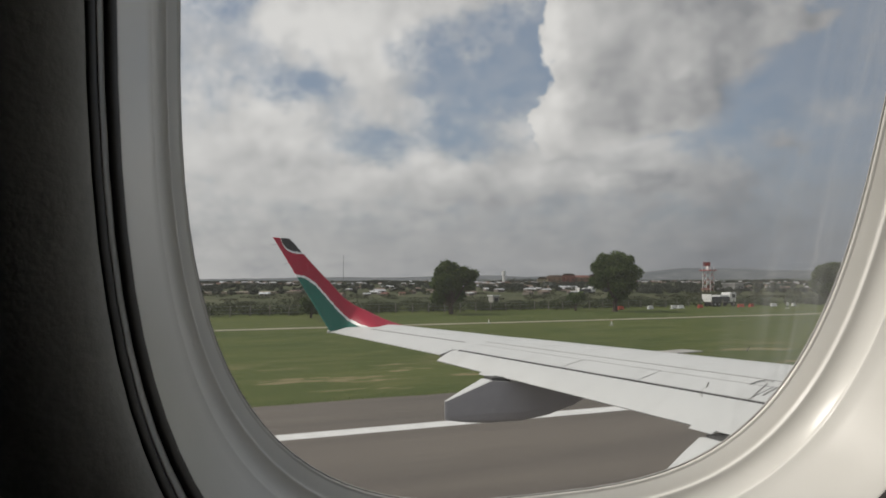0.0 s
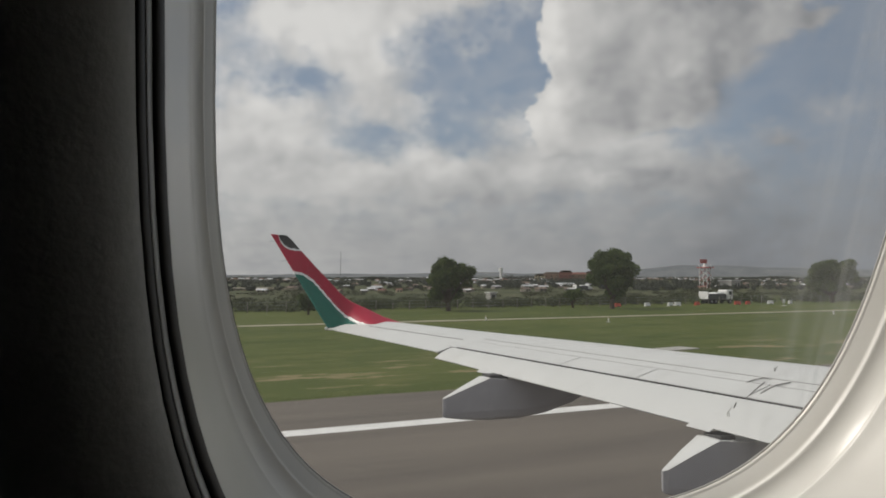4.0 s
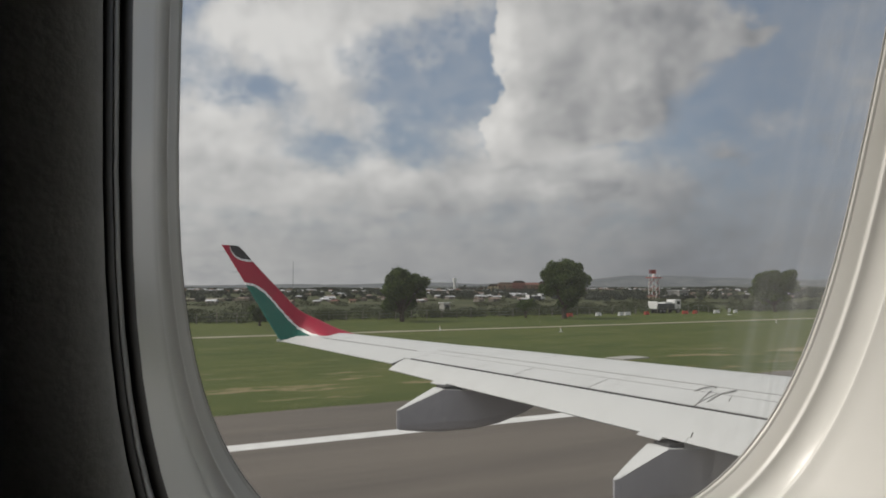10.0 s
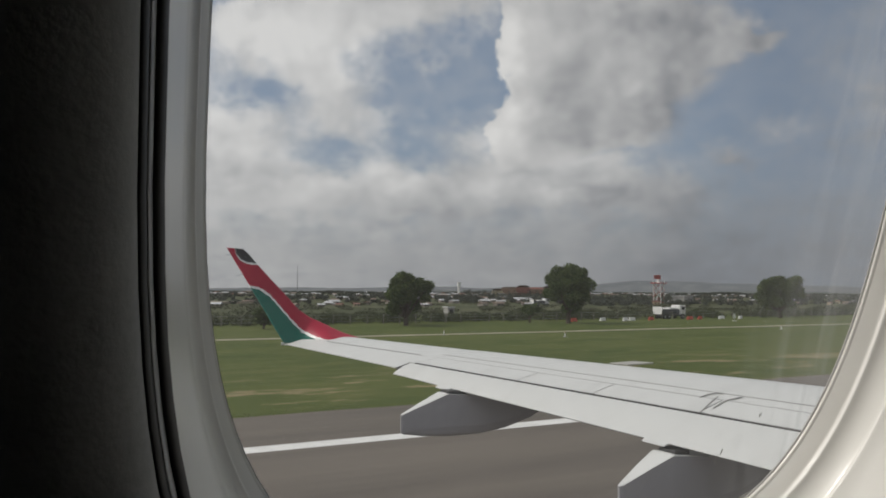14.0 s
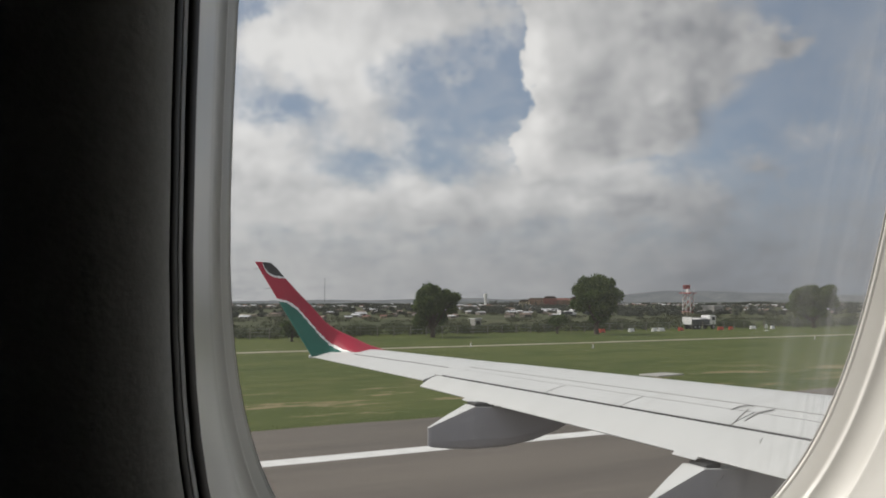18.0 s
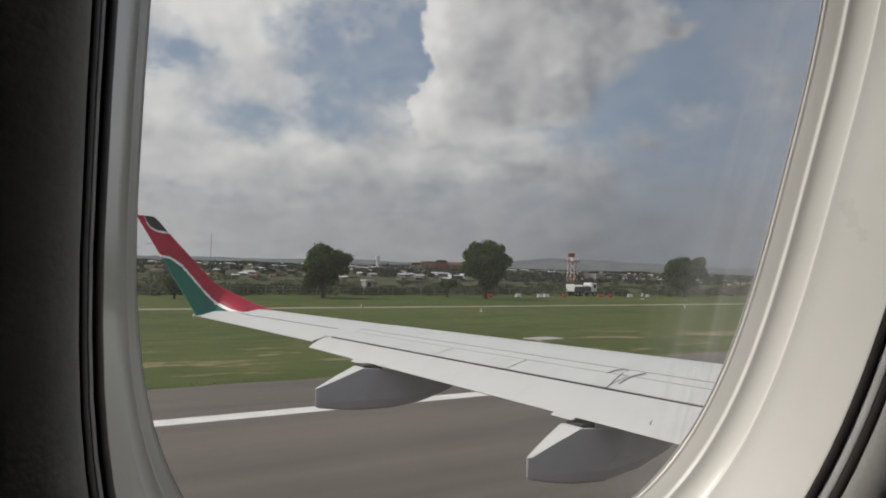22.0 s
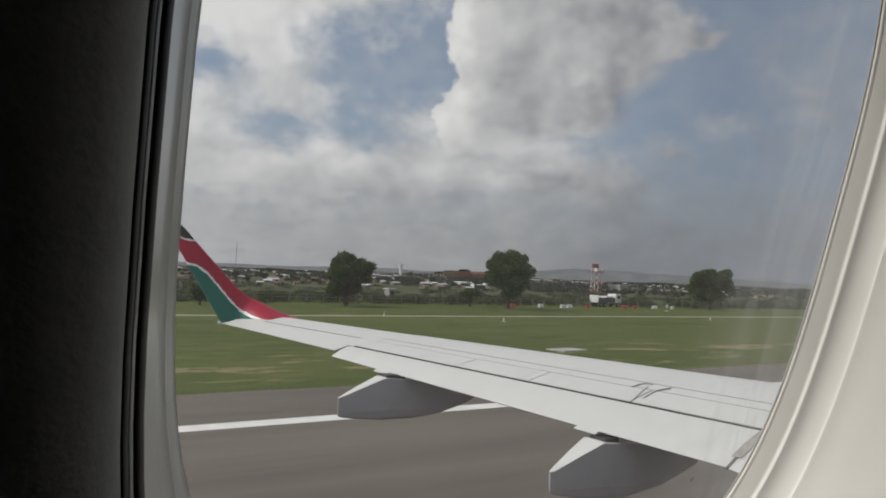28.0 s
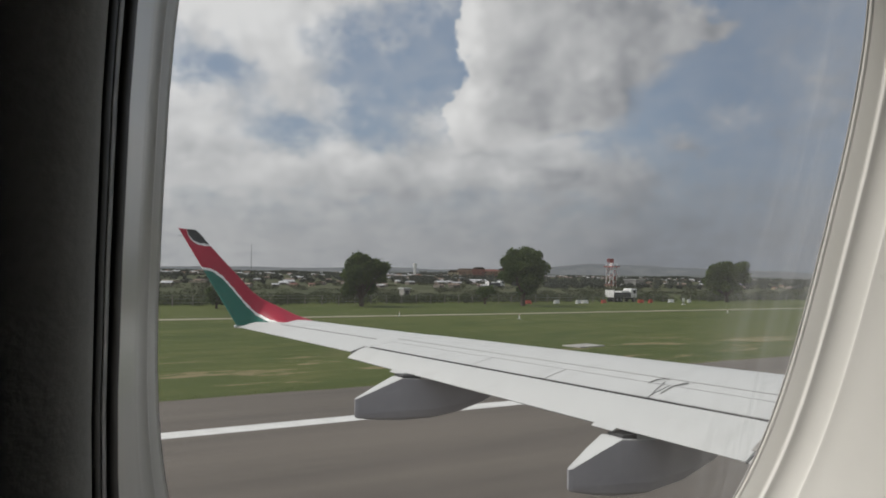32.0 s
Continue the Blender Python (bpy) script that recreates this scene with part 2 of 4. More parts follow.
def principled(k, color, rough=0.6, metal=0.0, bump=None, strength=0.2, spec=0.5, distance=0.01):
    p = k.add("ShaderNodeBsdfPrincipled")
    k.put(p.inputs["Base Color"], color)
    k.put(p.inputs["Roughness"], rough)
    p.inputs["Metallic"].default_value = metal
    p.inputs["Specular IOR Level"].default_value = spec
    if bump is not None:
        b = k.add("ShaderNodeBump")
        b.inputs["Strength"].default_value = strength
        b.inputs["Distance"].default_value = distance
        k.put(b.inputs["Height"], bump)
        k.link(b.outputs[0], p.inputs["Normal"])
    return p


def place(k, world=False):
    if world:
        return k.add("ShaderNodeNewGeometry").outputs["Position"]
    return k.add("ShaderNodeTexCoord").outputs["Object"]


def two_tone(name, a, b, scale, rough=0.6, bump=0.0, metal=0.0, fine=6.0, spread=(0.35, 0.65), world=False, spec=0.5, vary=0.0):
    """Two colours mixed at two scales, with fine relief; vary: how much single objects differ in value."""
    def build(k):
        vec = place(k, world)
        big = k.noise(vec, scale, 4.0)
        small = k.noise(vec, scale * fine, 5.0)
        fac = k.math("ADD", k.math("MULTIPLY", big, 0.6), k.math("MULTIPLY", small, 0.4))
        col = k.mix(k.ramp(fac, *spread), (*a, 1), (*b, 1))
        if vary:
            rnd = k.add("ShaderNodeObjectInfo").outputs["Random"]
            hsv = k.add("ShaderNodeHueSaturation")
            k.put(hsv.inputs["Value"], k.math("ADD", 1.0 - vary, k.math("MULTIPLY", rnd, 2 * vary)))
            k.put(hsv.inputs["Color"], col)
            col = hsv.outputs[0]
        r = k.math("ADD", rough - 0.06, k.math("MULTIPLY", small, 0.12))
        return principled(k, col, r, metal, small if bump else None, bump, spec).outputs[0]
    return material(name, build)


def wing_paint(k):
    vec = place(k, True)
    streak = k.noise(k.scaled(vec, (0.9, 3.0, 1.0)), 2.0, 5.0, 0.6)
    spot = k.noise(vec, 9.0, 5.0, 0.6)
    dirt = k.math("ADD", k.math("MULTIPLY", k.ramp(streak, 0.45, 0.8), 0.6), k.math("MULTIPLY", k.ramp(spot, 0.55, 0.85), 0.4))
    col = k.mix(dirt, (0.62, 0.63, 0.62, 1), (0.50, 0.505, 0.495, 1))
    return principled(k, col, k.math("ADD", 0.36, k.math("MULTIPLY", spot, 0.15)), 0.0, spot, 0.02).outputs[0]


def asphalt(k):
    vec = place(k, True)
    lanes = k.noise(k.scaled(vec, (0.05, 1.0, 1.0)), 0.55, 5.0, 0.6)
    patch = k.noise(k.scaled(vec, (0.25, 1.0, 1.0)), 0.16, 4.0, 0.55)
    grit = k.noise(vec, 26.0, 3.0, 0.7)
    fac = k.math("ADD", k.math("MULTIPLY", lanes, 0.5), k.math("MULTIPLY", patch, 0.5))
    col = k.mix(k.ramp(fac, 0.36, 0.64), (0.092, 0.079, 0.066, 1), (0.156, 0.134, 0.111, 1))
    col = k.mix(k.math("MULTIPLY", k.ramp(grit, 0.4, 0.75), 0.25), col, (0.22, 0.21, 0.20, 1))
    return principled(k, col, 0.85, 0.0, grit, 0.3, 0.35).outputs[0]


def meadow(k):
    vec = place(k, True)
    long = k.noise(k.scaled(vec, (0.3, 1.0, 1.0)), 0.09, 5.0, 0.62)
    mid = k.noise(k.scaled(vec, (0.5, 1.0, 1.0)), 0.5, 5.0, 0.65)
    fine = k.noise(vec, 5.0, 4.0, 0.7)
    col = k.mix(k.ramp(long, 0.35, 0.65), (0.057, 0.082, 0.016, 1), (0.093, 0.113, 0.028, 1))
    col = k.mix(k.math("MULTIPLY", k.ramp(mid, 0.44, 0.72), 0.75), col, (0.140, 0.142, 0.048, 1))
    col = k.mix(k.math("MULTIPLY", k.ramp(fine, 0.35, 0.7), 0.4), col, (0.058, 0.080, 0.020, 1))
    # worn earth shows through in long scraps near the runway
    bare = k.noise(k.scaled(vec, (0.30, 0.75, 1.0)), 0.5, 6.0, 0.66)
    sep = k.add("ShaderNodeSeparateXYZ")
    k.put(sep.inputs[0], vec)
    strip = k.math("MULTIPLY", k.ramp(sep.outputs[1], 26.0, 28.0), k.math("SUBTRACT", 1.0, k.ramp(sep.outputs[1], 32.0, 40.0)))
    earth = k.math("MULTIPLY", k.ramp(k.math("ADD", bare, k.math("MULTIPLY", fine, 0.12)), 0.60, 0.66), strip)
    col = k.mix(k.math("MULTIPLY", earth, 0.65), col, (0.33, 0.25, 0.15, 1))
    # rough scrub beyond the fence
    wild = k.ramp(k.math("ADD", sep.outputs[1], k.math("MULTIPLY", mid, 12.0)), 104.0, 150.0)
    rough = k.mix(k.ramp(k.noise(k.scaled(vec, (0.6, 1.0, 1.0)), 0.045, 5.0, 0.6), 0.4, 0.62), (0.060, 0.070, 0.034, 1), (0.096, 0.099, 0.053, 1))
    col = k.mix(wild, col, rough)
    return principled(k, col, 0.95, 0.0, fine, 0.6, 0.15, 0.05).outputs[0]


def leaf_mat(name, a, b):
    def build(k):
        rnd = k.add("ShaderNodeNewGeometry").outputs["Random Per Island"]
        vec = place(k, True)
        big = k.noise(vec, 0.5, 3.0)
        fac = k.math("ADD", k.math("MULTIPLY", rnd, 0.55), k.math("MULTIPLY", big, 0.45))
        col = k.mix(k.ramp(fac, 0.2, 0.8), (*a, 1), (*b, 1))
        p = principled(k, col, 0.6, 0.0, spec=0.25)
        t = k.add("ShaderNodeBsdfTranslucent")
        k.put(t.inputs[0], col)
        m = k.add("ShaderNodeMixShader")
        m.inputs[0].default_value = 0.2
        k.link(p.outputs[0], m.inputs[1])
        k.link(t.outputs[0], m.inputs[2])
        return m.outputs[0]
    return material(name, build)


def pane_glass(k):
    vec = place(k)
    clear = k.add("ShaderNodeBsdfTransparent")
    clear.inputs[0].default_value = (0.965, 0.975, 0.97, 1)
    gloss = k.add("ShaderNodeBsdfGlossy")
    gloss.inputs["Roughness"].default_value = 0.02
    fres = k.add("ShaderNodeFresnel")
    fres.inputs[0].default_value = 1.35
    m = k.add("ShaderNodeMixShader")
    k.put(m.inputs[0], k.math("MULTIPLY", fres.outputs[0], 0.35))
    k.link(clear.outputs[0], m.inputs[1])
    k.link(gloss.outputs[0], m.inputs[2])
    # a film of dust and wiped streaks, thicker towards the forward edge
    sep = k.add("ShaderNodeSeparateXYZ")
    k.put(sep.inputs[0], vec)
    streaks = k.noise(k.scaled(vec, (9.0, 0.7, 1.0)), 12.0, 4.0, 0.6, 0.3)
    smear = k.noise(k.scaled(vec, (1.0, 0.6, 1.0)), 14.0, 4.0, 0.6)
    side = k.ramp(sep.outputs[0], 0.055, 0.14)
    film = k.math("ADD", k.math("MULTIPLY", k.ramp(smear, 0.3, 0.8), 0.02), 0.042)
    film = k.math("ADD", film, k.math("MULTIPLY", k.math("MULTIPLY", k.ramp(streaks, 0.4, 0.75), side), 0.18))
    film = k.math("ADD", film, k.math("MULTIPLY", side, 0.10))
    dust = k.add("ShaderNodeBsdfTranslucent")
    dust.inputs[0].default_value = (0.7, 0.7, 0.68, 1)
    m2 = k.add("ShaderNodeMixShader")
    k.put(m2.inputs[0], film)
    k.link(m.outputs[0], m2.inputs[1])
    k.link(dust.outputs[0], m2.inputs[2])
    return m2.outputs[0]


def haze_glow_mat(name, a, b):
    """Far land as a glowing backdrop, haze of miles of air put into its colour."""
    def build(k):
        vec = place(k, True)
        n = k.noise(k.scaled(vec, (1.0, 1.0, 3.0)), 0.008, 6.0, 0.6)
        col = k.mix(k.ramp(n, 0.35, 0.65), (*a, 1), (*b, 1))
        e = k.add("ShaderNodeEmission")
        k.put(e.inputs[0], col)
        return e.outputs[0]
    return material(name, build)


WING = material("wing_paint", wing_paint)
ASPHALT = material("asphalt", asphalt)
MEADOW = material("meadow", meadow)
GLASS = material("pane_glass", pane_glass)
HILL = haze_glow_mat("far_hill_haze", (0.150, 0.162, 0.172), (0.185, 0.196, 0.204))
HILL_LOW = haze_glow_mat("far_rise_haze", (0.125, 0.138, 0.135), (0.165, 0.175, 0.17))
SEAM_SHADE = two_tone("dark_seam_and_shade", (0.035, 0.035, 0.035), (0.07, 0.07, 0.07), 6.0, 0.7)
WORN = two_tone("worn_strip", (0.27, 0.255, 0.235), (0.40, 0.385, 0.36), 9.0, 0.7)
SCRATCH = two_tone("grey_scratch", (0.20, 0.20, 0.19), (0.32, 0.32, 0.30), 300.0, 0.8)
SLIT = two_tone("worn_slit", (0.20, 0.20, 0.19), (0.29, 0.29, 0.275), 6.0, 0.6)
SEAL = two_tone("grey_pane_seal", (0.36, 0.355, 0.335), (0.44, 0.435, 0.41), 20.0, 0.6)
FAIR = two_tone("fairing_grey", (0.325, 0.322, 0.345), (0.365, 0.362, 0.388), 2.2, 0.42, 0.02)
RED = two_tone("red_paint", (0.335, 0.007, 0.034), (0.40, 0.009, 0.040), 2.0, 0.42, spec=0.2)
GREEN = two_tone("green_paint", (0.001, 0.118, 0.088), (0.003, 0.140, 0.103), 2.0, 0.42, spec=0.2)
BLACK = two_tone("black_paint", (0.02, 0.02, 0.022), (0.035, 0.035, 0.037), 2.0, 0.42, spec=0.2)
WHITE = two_tone("white_paint", (0.70, 0.70, 0.69), (0.78, 0.78, 0.77), 3.0, 0.4)
LINE = two_tone("line_paint", (0.66, 0.66, 0.64), (0.78, 0.78, 0.76), 1.2, 0.8, 0.1, world=True)
REVEAL = two_tone("cream_plastic", (0.84, 0.83, 0.78), (0.88, 0.87, 0.82), 6.0, 0.30, 0.01)
LINER = two_tone("textured_liner", (0.42, 0.42, 0.395), (0.48, 0.48, 0.455), 60.0, 0.75, 0.06, fine=8.0)
RUBBER = two_tone("black_rubber", (0.022, 0.019, 0.017), (0.034, 0.030, 0.027), 20.0, 0.55)
TRIM = two_tone("grey_trim", (0.50, 0.50, 0.49), (0.60, 0.60, 0.59), 20.0, 0.35)
CABIN = two_tone("dim_cabin_lining", (0.38, 0.375, 0.365), (0.45, 0.445, 0.435), 3.0, 0.8)
POST = two_tone("weathered_post", (0.16, 0.15, 0.13), (0.24, 0.23, 0.20), 3.0, 0.9, 0.2)
BARK = two_tone("bark", (0.055, 0.042, 0.030), (0.10, 0.08, 0.06), 3.0, 0.9, 0.5)
LEAF = leaf_mat("mango_leaves", (0.036, 0.064, 0.020), (0.104, 0.142, 0.042))
LEAF_PALE = leaf_mat("pale_leaves", (0.046, 0.074, 0.022), (0.12, 0.155, 0.048))
SCRUB = leaf_mat("scrub_leaves", (0.056, 0.066, 0.038), (0.108, 0.114, 0.066))
# leaf colours greyed: the haze over the distant woods is painted in
HAZED_WOODS = leaf_mat("hazed_woods_leaves", (0.066, 0.076, 0.060), (0.098, 0.108, 0.088))
HEDGE = leaf_mat("hedge_leaves", (0.036, 0.050, 0.021), (0.086, 0.100, 0.044))
GRASS = leaf_mat("grass_blades", (0.15, 0.165, 0.055), (0.24, 0.24, 0.10))
DIRT = two_tone("pale_track", (0.26, 0.235, 0.17), (0.34, 0.31, 0.23), 0.4, 0.95, 0.2, world=True)
EARTH = two_tone("red_earth", (0.20, 0.125, 0.075), (0.29, 0.20, 0.13), 0.05, 0.95, 0.2, world=True)
PALE_EARTH = two_tone("pale_earth", (0.26, 0.225, 0.17), (0.36, 0.32, 0.25), 0.06, 0.95, 0.2, world=True)
CONCRETE = two_tone("concrete", (0.33, 0.32, 0.30), (0.44, 0.43, 0.40), 0.8, 0.85, 0.15)
TIN = two_tone("tin_roof", (0.46, 0.47, 0.48), (0.66, 0.67, 0.68), 0.6, 0.4, vary=0.25)
RUSTY = two_tone("rusty_roof", (0.17, 0.12, 0.09), (0.30, 0.23, 0.18), 0.6, 0.7, vary=0.25)
WALLS = two_tone("house_wall", (0.20, 0.18, 0.155), (0.30, 0.27, 0.235), 0.4, 0.9, 0.1, vary=0.3)
ORANGE = two_tone("orange_wall", (0.215, 0.145, 0.105), (0.27, 0.185, 0.14), 0.2, 0.85)
BRICKRED = two_tone("red_roof", (0.20, 0.085, 0.07), (0.25, 0.115, 0.095), 0.3, 0.8)
YELLOW = two_tone("yellow_wall", (0.36, 0.30, 0.20), (0.42, 0.36, 0.25), 0.2, 0.85)
DARKROOF = two_tone("brown_roof", (0.10, 0.075, 0.06), (0.15, 0.11, 0.09), 0.3, 0.85)
DARK = two_tone("dark_opening", (0.02, 0.02, 0.022), (0.035, 0.035, 0.037), 1.0, 0.5)
STEEL = two_tone("grey_steel", (0.24, 0.25, 0.26), (0.33, 0.34, 0.35), 1.5, 0.5, metal=0.4)
MASTRED = two_tone("mast_red", (0.36, 0.06, 0.05), (0.44, 0.09, 0.08), 1.0, 0.6)
TYRE = two_tone("tyre_rubber", (0.018, 0.018, 0.018), (0.03, 0.03, 0.03), 5.0, 0.8)
TRUCKGREY = two_tone("truck_grey", (0.06, 0.065, 0.07), (0.10, 0.105, 0.11), 1.0, 0.6)
BARRED = two_tone("barrier_red", (0.46, 0.07, 0.04), (0.54, 0.11, 0.07), 2.0, 0.6)

# ---- helpers for meshes ----


def mesh_of(bm, name, mat):
    me = bpy.data.meshes.new(name)
    bm.normal_update()
    bm.to_mesh(me)
    bm.free()
    for m in (mat if isinstance(mat, (list, tuple)) else [mat]):
        me.materials.append(m)
    return me


def part(name, bm, mat, parent=None, label="", smooth=False):
    me = mesh_of(bm, name, mat) if isinstance(bm, bmesh.types.BMesh) else bm
    if smooth:
        me.polygons.foreach_set("use_smooth", [True] * len(me.polygons))
    ob = new(name, me)
    if parent is not None:
        ob.parent = parent
    if label:
        tagged(ob, label)
    return ob


def thing(name, label, category, at=(0, 0, 0), turn=0.0, group="", kind=""):
    e = new(name)
    e.empty_display_size = 0.2
    e.matrix_world = pose(*at, 0, 0, turn)
    return tagged(e, label, category, group, kind)


def box(bm, x0, x1, y0, y1, z0, z1, bevel=0.0):
    r = bmesh.ops.create_cube(bm, size=1.0)
    vs = r["verts"]
    for v in vs:
        v.co = Vector(((x0 + x1) / 2 + v.co.x * (x1 - x0), (y0 + y1) / 2 + v.co.y * (y1 - y0), (z0 + z1) / 2 + v.co.z * (z1 - z0)))
    if bevel:
        es = {e for v in vs for e in v.link_edges}
        bmesh.ops.bevel(bm, geom=list(es), offset=bevel, segments=2, affect="EDGES", profile=0.6)
    return vs


def boxed(*args, bevel=0.0):
    bm = bmesh.new()
    box(bm, *args, bevel=bevel)
    return bm


def rod(bm, a, b, r0, r1=None, sides=8):
    r1 = r0 if r1 is None else r1
    a, b = Vector(a), Vector(b)
    d = b - a
    q = d.to_track_quat("Z", "Y").to_matrix()
    rings = []
    for p, r in ((a, r0), (b, r1)):
        rings.append([bm.verts.new(p + q @ Vector((r * math.cos(t), r * math.sin(t), 0))) for t in [2 * math.pi * i / sides for i in range(sides)]])
    for i in range(sides):
        bm.faces.new((rings[0][i], rings[0][(i + 1) % sides], rings[1][(i + 1) % sides], rings[1][i]))
    bm.faces.new(list(reversed(rings[0])))
    bm.faces.new(rings[1])


def rodded(*args, **kw):
    bm = bmesh.new()
    rod(bm, *args, **kw)
    return bm


def loft(rings, close=True, caps=True):
    """A skin over rings of points, each ring the same length."""
    bm = bmesh.new()
    vs = [[bm.verts.new(p) for p in ring] for ring in rings]
    n = len(rings[0])
    for a, b in zip(vs, vs[1:]):
        for i in range(n if close else n - 1):
            j = (i + 1) % n
            bm.faces.new((a[i], a[j], b[j], b[i]))
    if caps and close:
        bm.faces.new(list(reversed(vs[0])))
        bm.faces.new(vs[-1])
    bmesh.ops.recalc_face_normals(bm, faces=bm.faces)
    return bm


def ease(x, lo, hi):
    f = min(1.0, max(0.0, (x - lo) / (hi - lo)))
    return f * f * (3 - 2 * f)


def interp(x, xs, ys):
    return float(np.interp(x, xs, ys))


# ---- the wing ----
def x_le(y):
    return 4.40 + (13.0 - y) * 0.51


def x_gap(y):
    return 4.213 + (10.426 - y) * 0.4298


def z_gap(y):
    return 3.311 - (10.426 - y) * 0.0747


def z_crest(y):
    return 3.54 - (12.8 - y) * 0.0422


def x_ail(y):
    return 3.963 - (y - 10.647) * 0.287


def z_ail(y):
    return 3.252 + (y - 10.647) * 0.061


def rear(y):
    """Rear end of the fixed upper skin."""
    return (x_ail(y), z_ail(y)) if y > 10.55 else (x_gap(y), z_gap(y))


def z_top(y, x):
    xr, zr = rear(y)
    u = min(1.0, max(0.0, (x_le(y) - x) / (x_le(y) - xr)))
    zc = z_crest(y)
    zle = zc - 0.085 - 0.008 * (13 - y)
    if u < 0.35:
        return zc - (zc - zle) * (1 - u / 0.35) ** 2.2
    return zc + (zr - zc) * ((u - 0.35) / 0.65) ** 1.5


def z_low(y, x):
    xr, zr = rear(y)
    u = min(1.0, max(0.0, (x_le(y) - x) / (x_le(y) - xr)))
    zle = z_crest(y) - 0.085 - 0.008 * (13 - y)
    end = zr - (0.012 if y > 10.55 else 0.09)
    depth = 0.07 * (x_le(y) - xr) + 0.03
    return zle + (end - zle) * u - depth * math.sin(math.pi * min(1, u ** 0.7))


def section(y, cut=None):
    xr, _ = rear(y)
    us = [0, 0.01, 0.03, 0.07, 0.14, 0.24, 0.36, 0.5, 0.65, 0.8, 0.9, 1.0]
    xs = [x_le(y) + (xr - x_le(y)) * u for u in us]
    return [(x, y, z_top(y, x)) for x in xs] + [(x, y, z_low(y, x)) for x in reversed(xs[1:])]


wing = thing("aircraft_wing", "white airliner wing with flaps and a red green winglet", "aircraft wing", (0, 0, -0.3))
part("wing_skin", loft([section(y) for y in np.linspace(0.95, 10.549, 28)]), WING, wing, smooth=False)
part("tip_skin", loft([section(y) for y in (10.551, 11.0, 11.5, 12.0, 12.5, 12.8, 13.0, 13.2, 13.37)]), WING, wing)


def plate(rows, thick, lift):
    """A thin plate over rows of (x, y, z) points; lifted off the skin."""
    bm = bmesh.new()
    top = [[bm.verts.new((x, y, z + lift)) for x, y, z in row] for row in rows]
    low = [[bm.verts.new((x, y, z + lift - thick)) for x, y, z in row] for row in rows]
    n, m = len(rows), len(rows[0])
    for i in range(n - 1):
        for j in range(m - 1):
            bm.faces.new((top[i][j], top[i][j + 1], top[i + 1][j + 1], top[i + 1][j]))
            bm.faces.new((low[i][j], low[i + 1][j], low[i + 1][j + 1], low[i][j + 1]))
    edge = [(0, j) for j in range(m)] + [(i, m - 1) for i in range(1, n)] + [(n - 1, j) for j in range(m - 2, -1, -1)] + [(i, 0) for i in range(n - 2, 0, -1)]
    for (a, b), (c, d) in zip(edge, edge[1:] + edge[:1]):
        bm.faces.new((top[a][b], low[a][b], low[c][d], top[c][d]))
    bmesh.ops.recalc_face_normals(bm, faces=bm.faces)
    return bm


def x_hinge(y):
    return 4.48 + (10.5 - y) * 0.4373


def skin_rows(y0, y1, fx0, fx1, lines=8, cols=5):
    out = []
    for y in np.linspace(y0, y1, lines):
        xs = np.linspace(fx0(y), fx1(y), cols)
        out.append([(x, y, z_top(y, x)) for x in xs])
    return out


# spoiler panels, over a dark strip that paints the shade in their gaps
part("seam_strip", plate(skin_rows(2.2, 10.40, lambda y: x_hinge(y) + 0.03, lambda y: x_gap(y) + 0.006, 24), 0.004, 0.004), SEAM_SHADE, wing, "dark strip for the shade in the spoiler panel gaps")
for y0, y1 in ((8.865, 10.385), (7.915, 8.85), (6.785, 7.90), (2.2, 6.77)):
    part("spoiler_panel", plate(skin_rows(y0, y1, lambda y: x_hinge(y) + 0.012, lambda y: x_gap(y) + 0.005), 0.006, 0.008), WING, wing)
# forward panel seam and the aileron hinge line
part("skin_seam", plate(skin_rows(4.0, 10.50, lambda y: x_hinge(y) + 0.21, lambda y: x_hinge(y) + 0.201, 16, 2), 0.003, 0.003), SLIT, wing)
part("aileron_seam", plate(skin_rows(10.74, 12.80, lambda y: 4.456 - (y - 10.74) * 0.367 + 0.012, lambda y: 4.456 - (y - 10.74) * 0.367, 10, 2), 0.003, 0.003), SEAM_SHADE, wing)


def te_line(y):
    f = (10.51 - y) / (10.51 - 5.53)
    return 3.889 + f * (5.719 - 3.889), 3.178 + f * (2.655 - 3.178)


def flap(name, y0, y1, te, label=""):
    rings = []
    for y in np.linspace(y0, y1, 10):
        xg, zg = x_gap(y) - 0.009, z_gap(y) - 0.004
        xt, zt = te(y)
        ring = []
        for u in (0.0, 0.02, 0.08, 0.2, 0.4, 0.6, 0.8, 1.0):
            bow = 0.022 * math.sin(math.pi * u) - 0.016 * (1 - min(1, u / 0.05)) ** 2
            ring.append((xg + (xt - xg) * u, y, zg + (zt - zg) * u + bow))
        for u in (0.985, 0.6, 0.3, 0.1, 0.0):
            ring.append((xg + (xt - xg) * u, y, zg + (zt - zg) * u - 0.008 - 0.09 * (1 - u) ** 0.7))
        rings.append(ring)
    part(name, loft(rings), WING, wing, label)


flap("outboard_flap", 5.53, 10.47, te_line)
flap("inboard_flap", 1.15, 5.505, lambda y: (5.73 + (5.505 - y) * 0.09, 2.645 - (5.505 - y) * 0.16))
part("flap_end_seal", loft([[(5.735, 5.50, 2.645), (5.735, 5.535, 2.645), (5.735, 5.535, 2.625)], [(6.29, 5.50, 2.915), (6.29, 5.535, 2.915), (6.29, 5.535, 2.86)]]), SEAM_SHADE, wing)


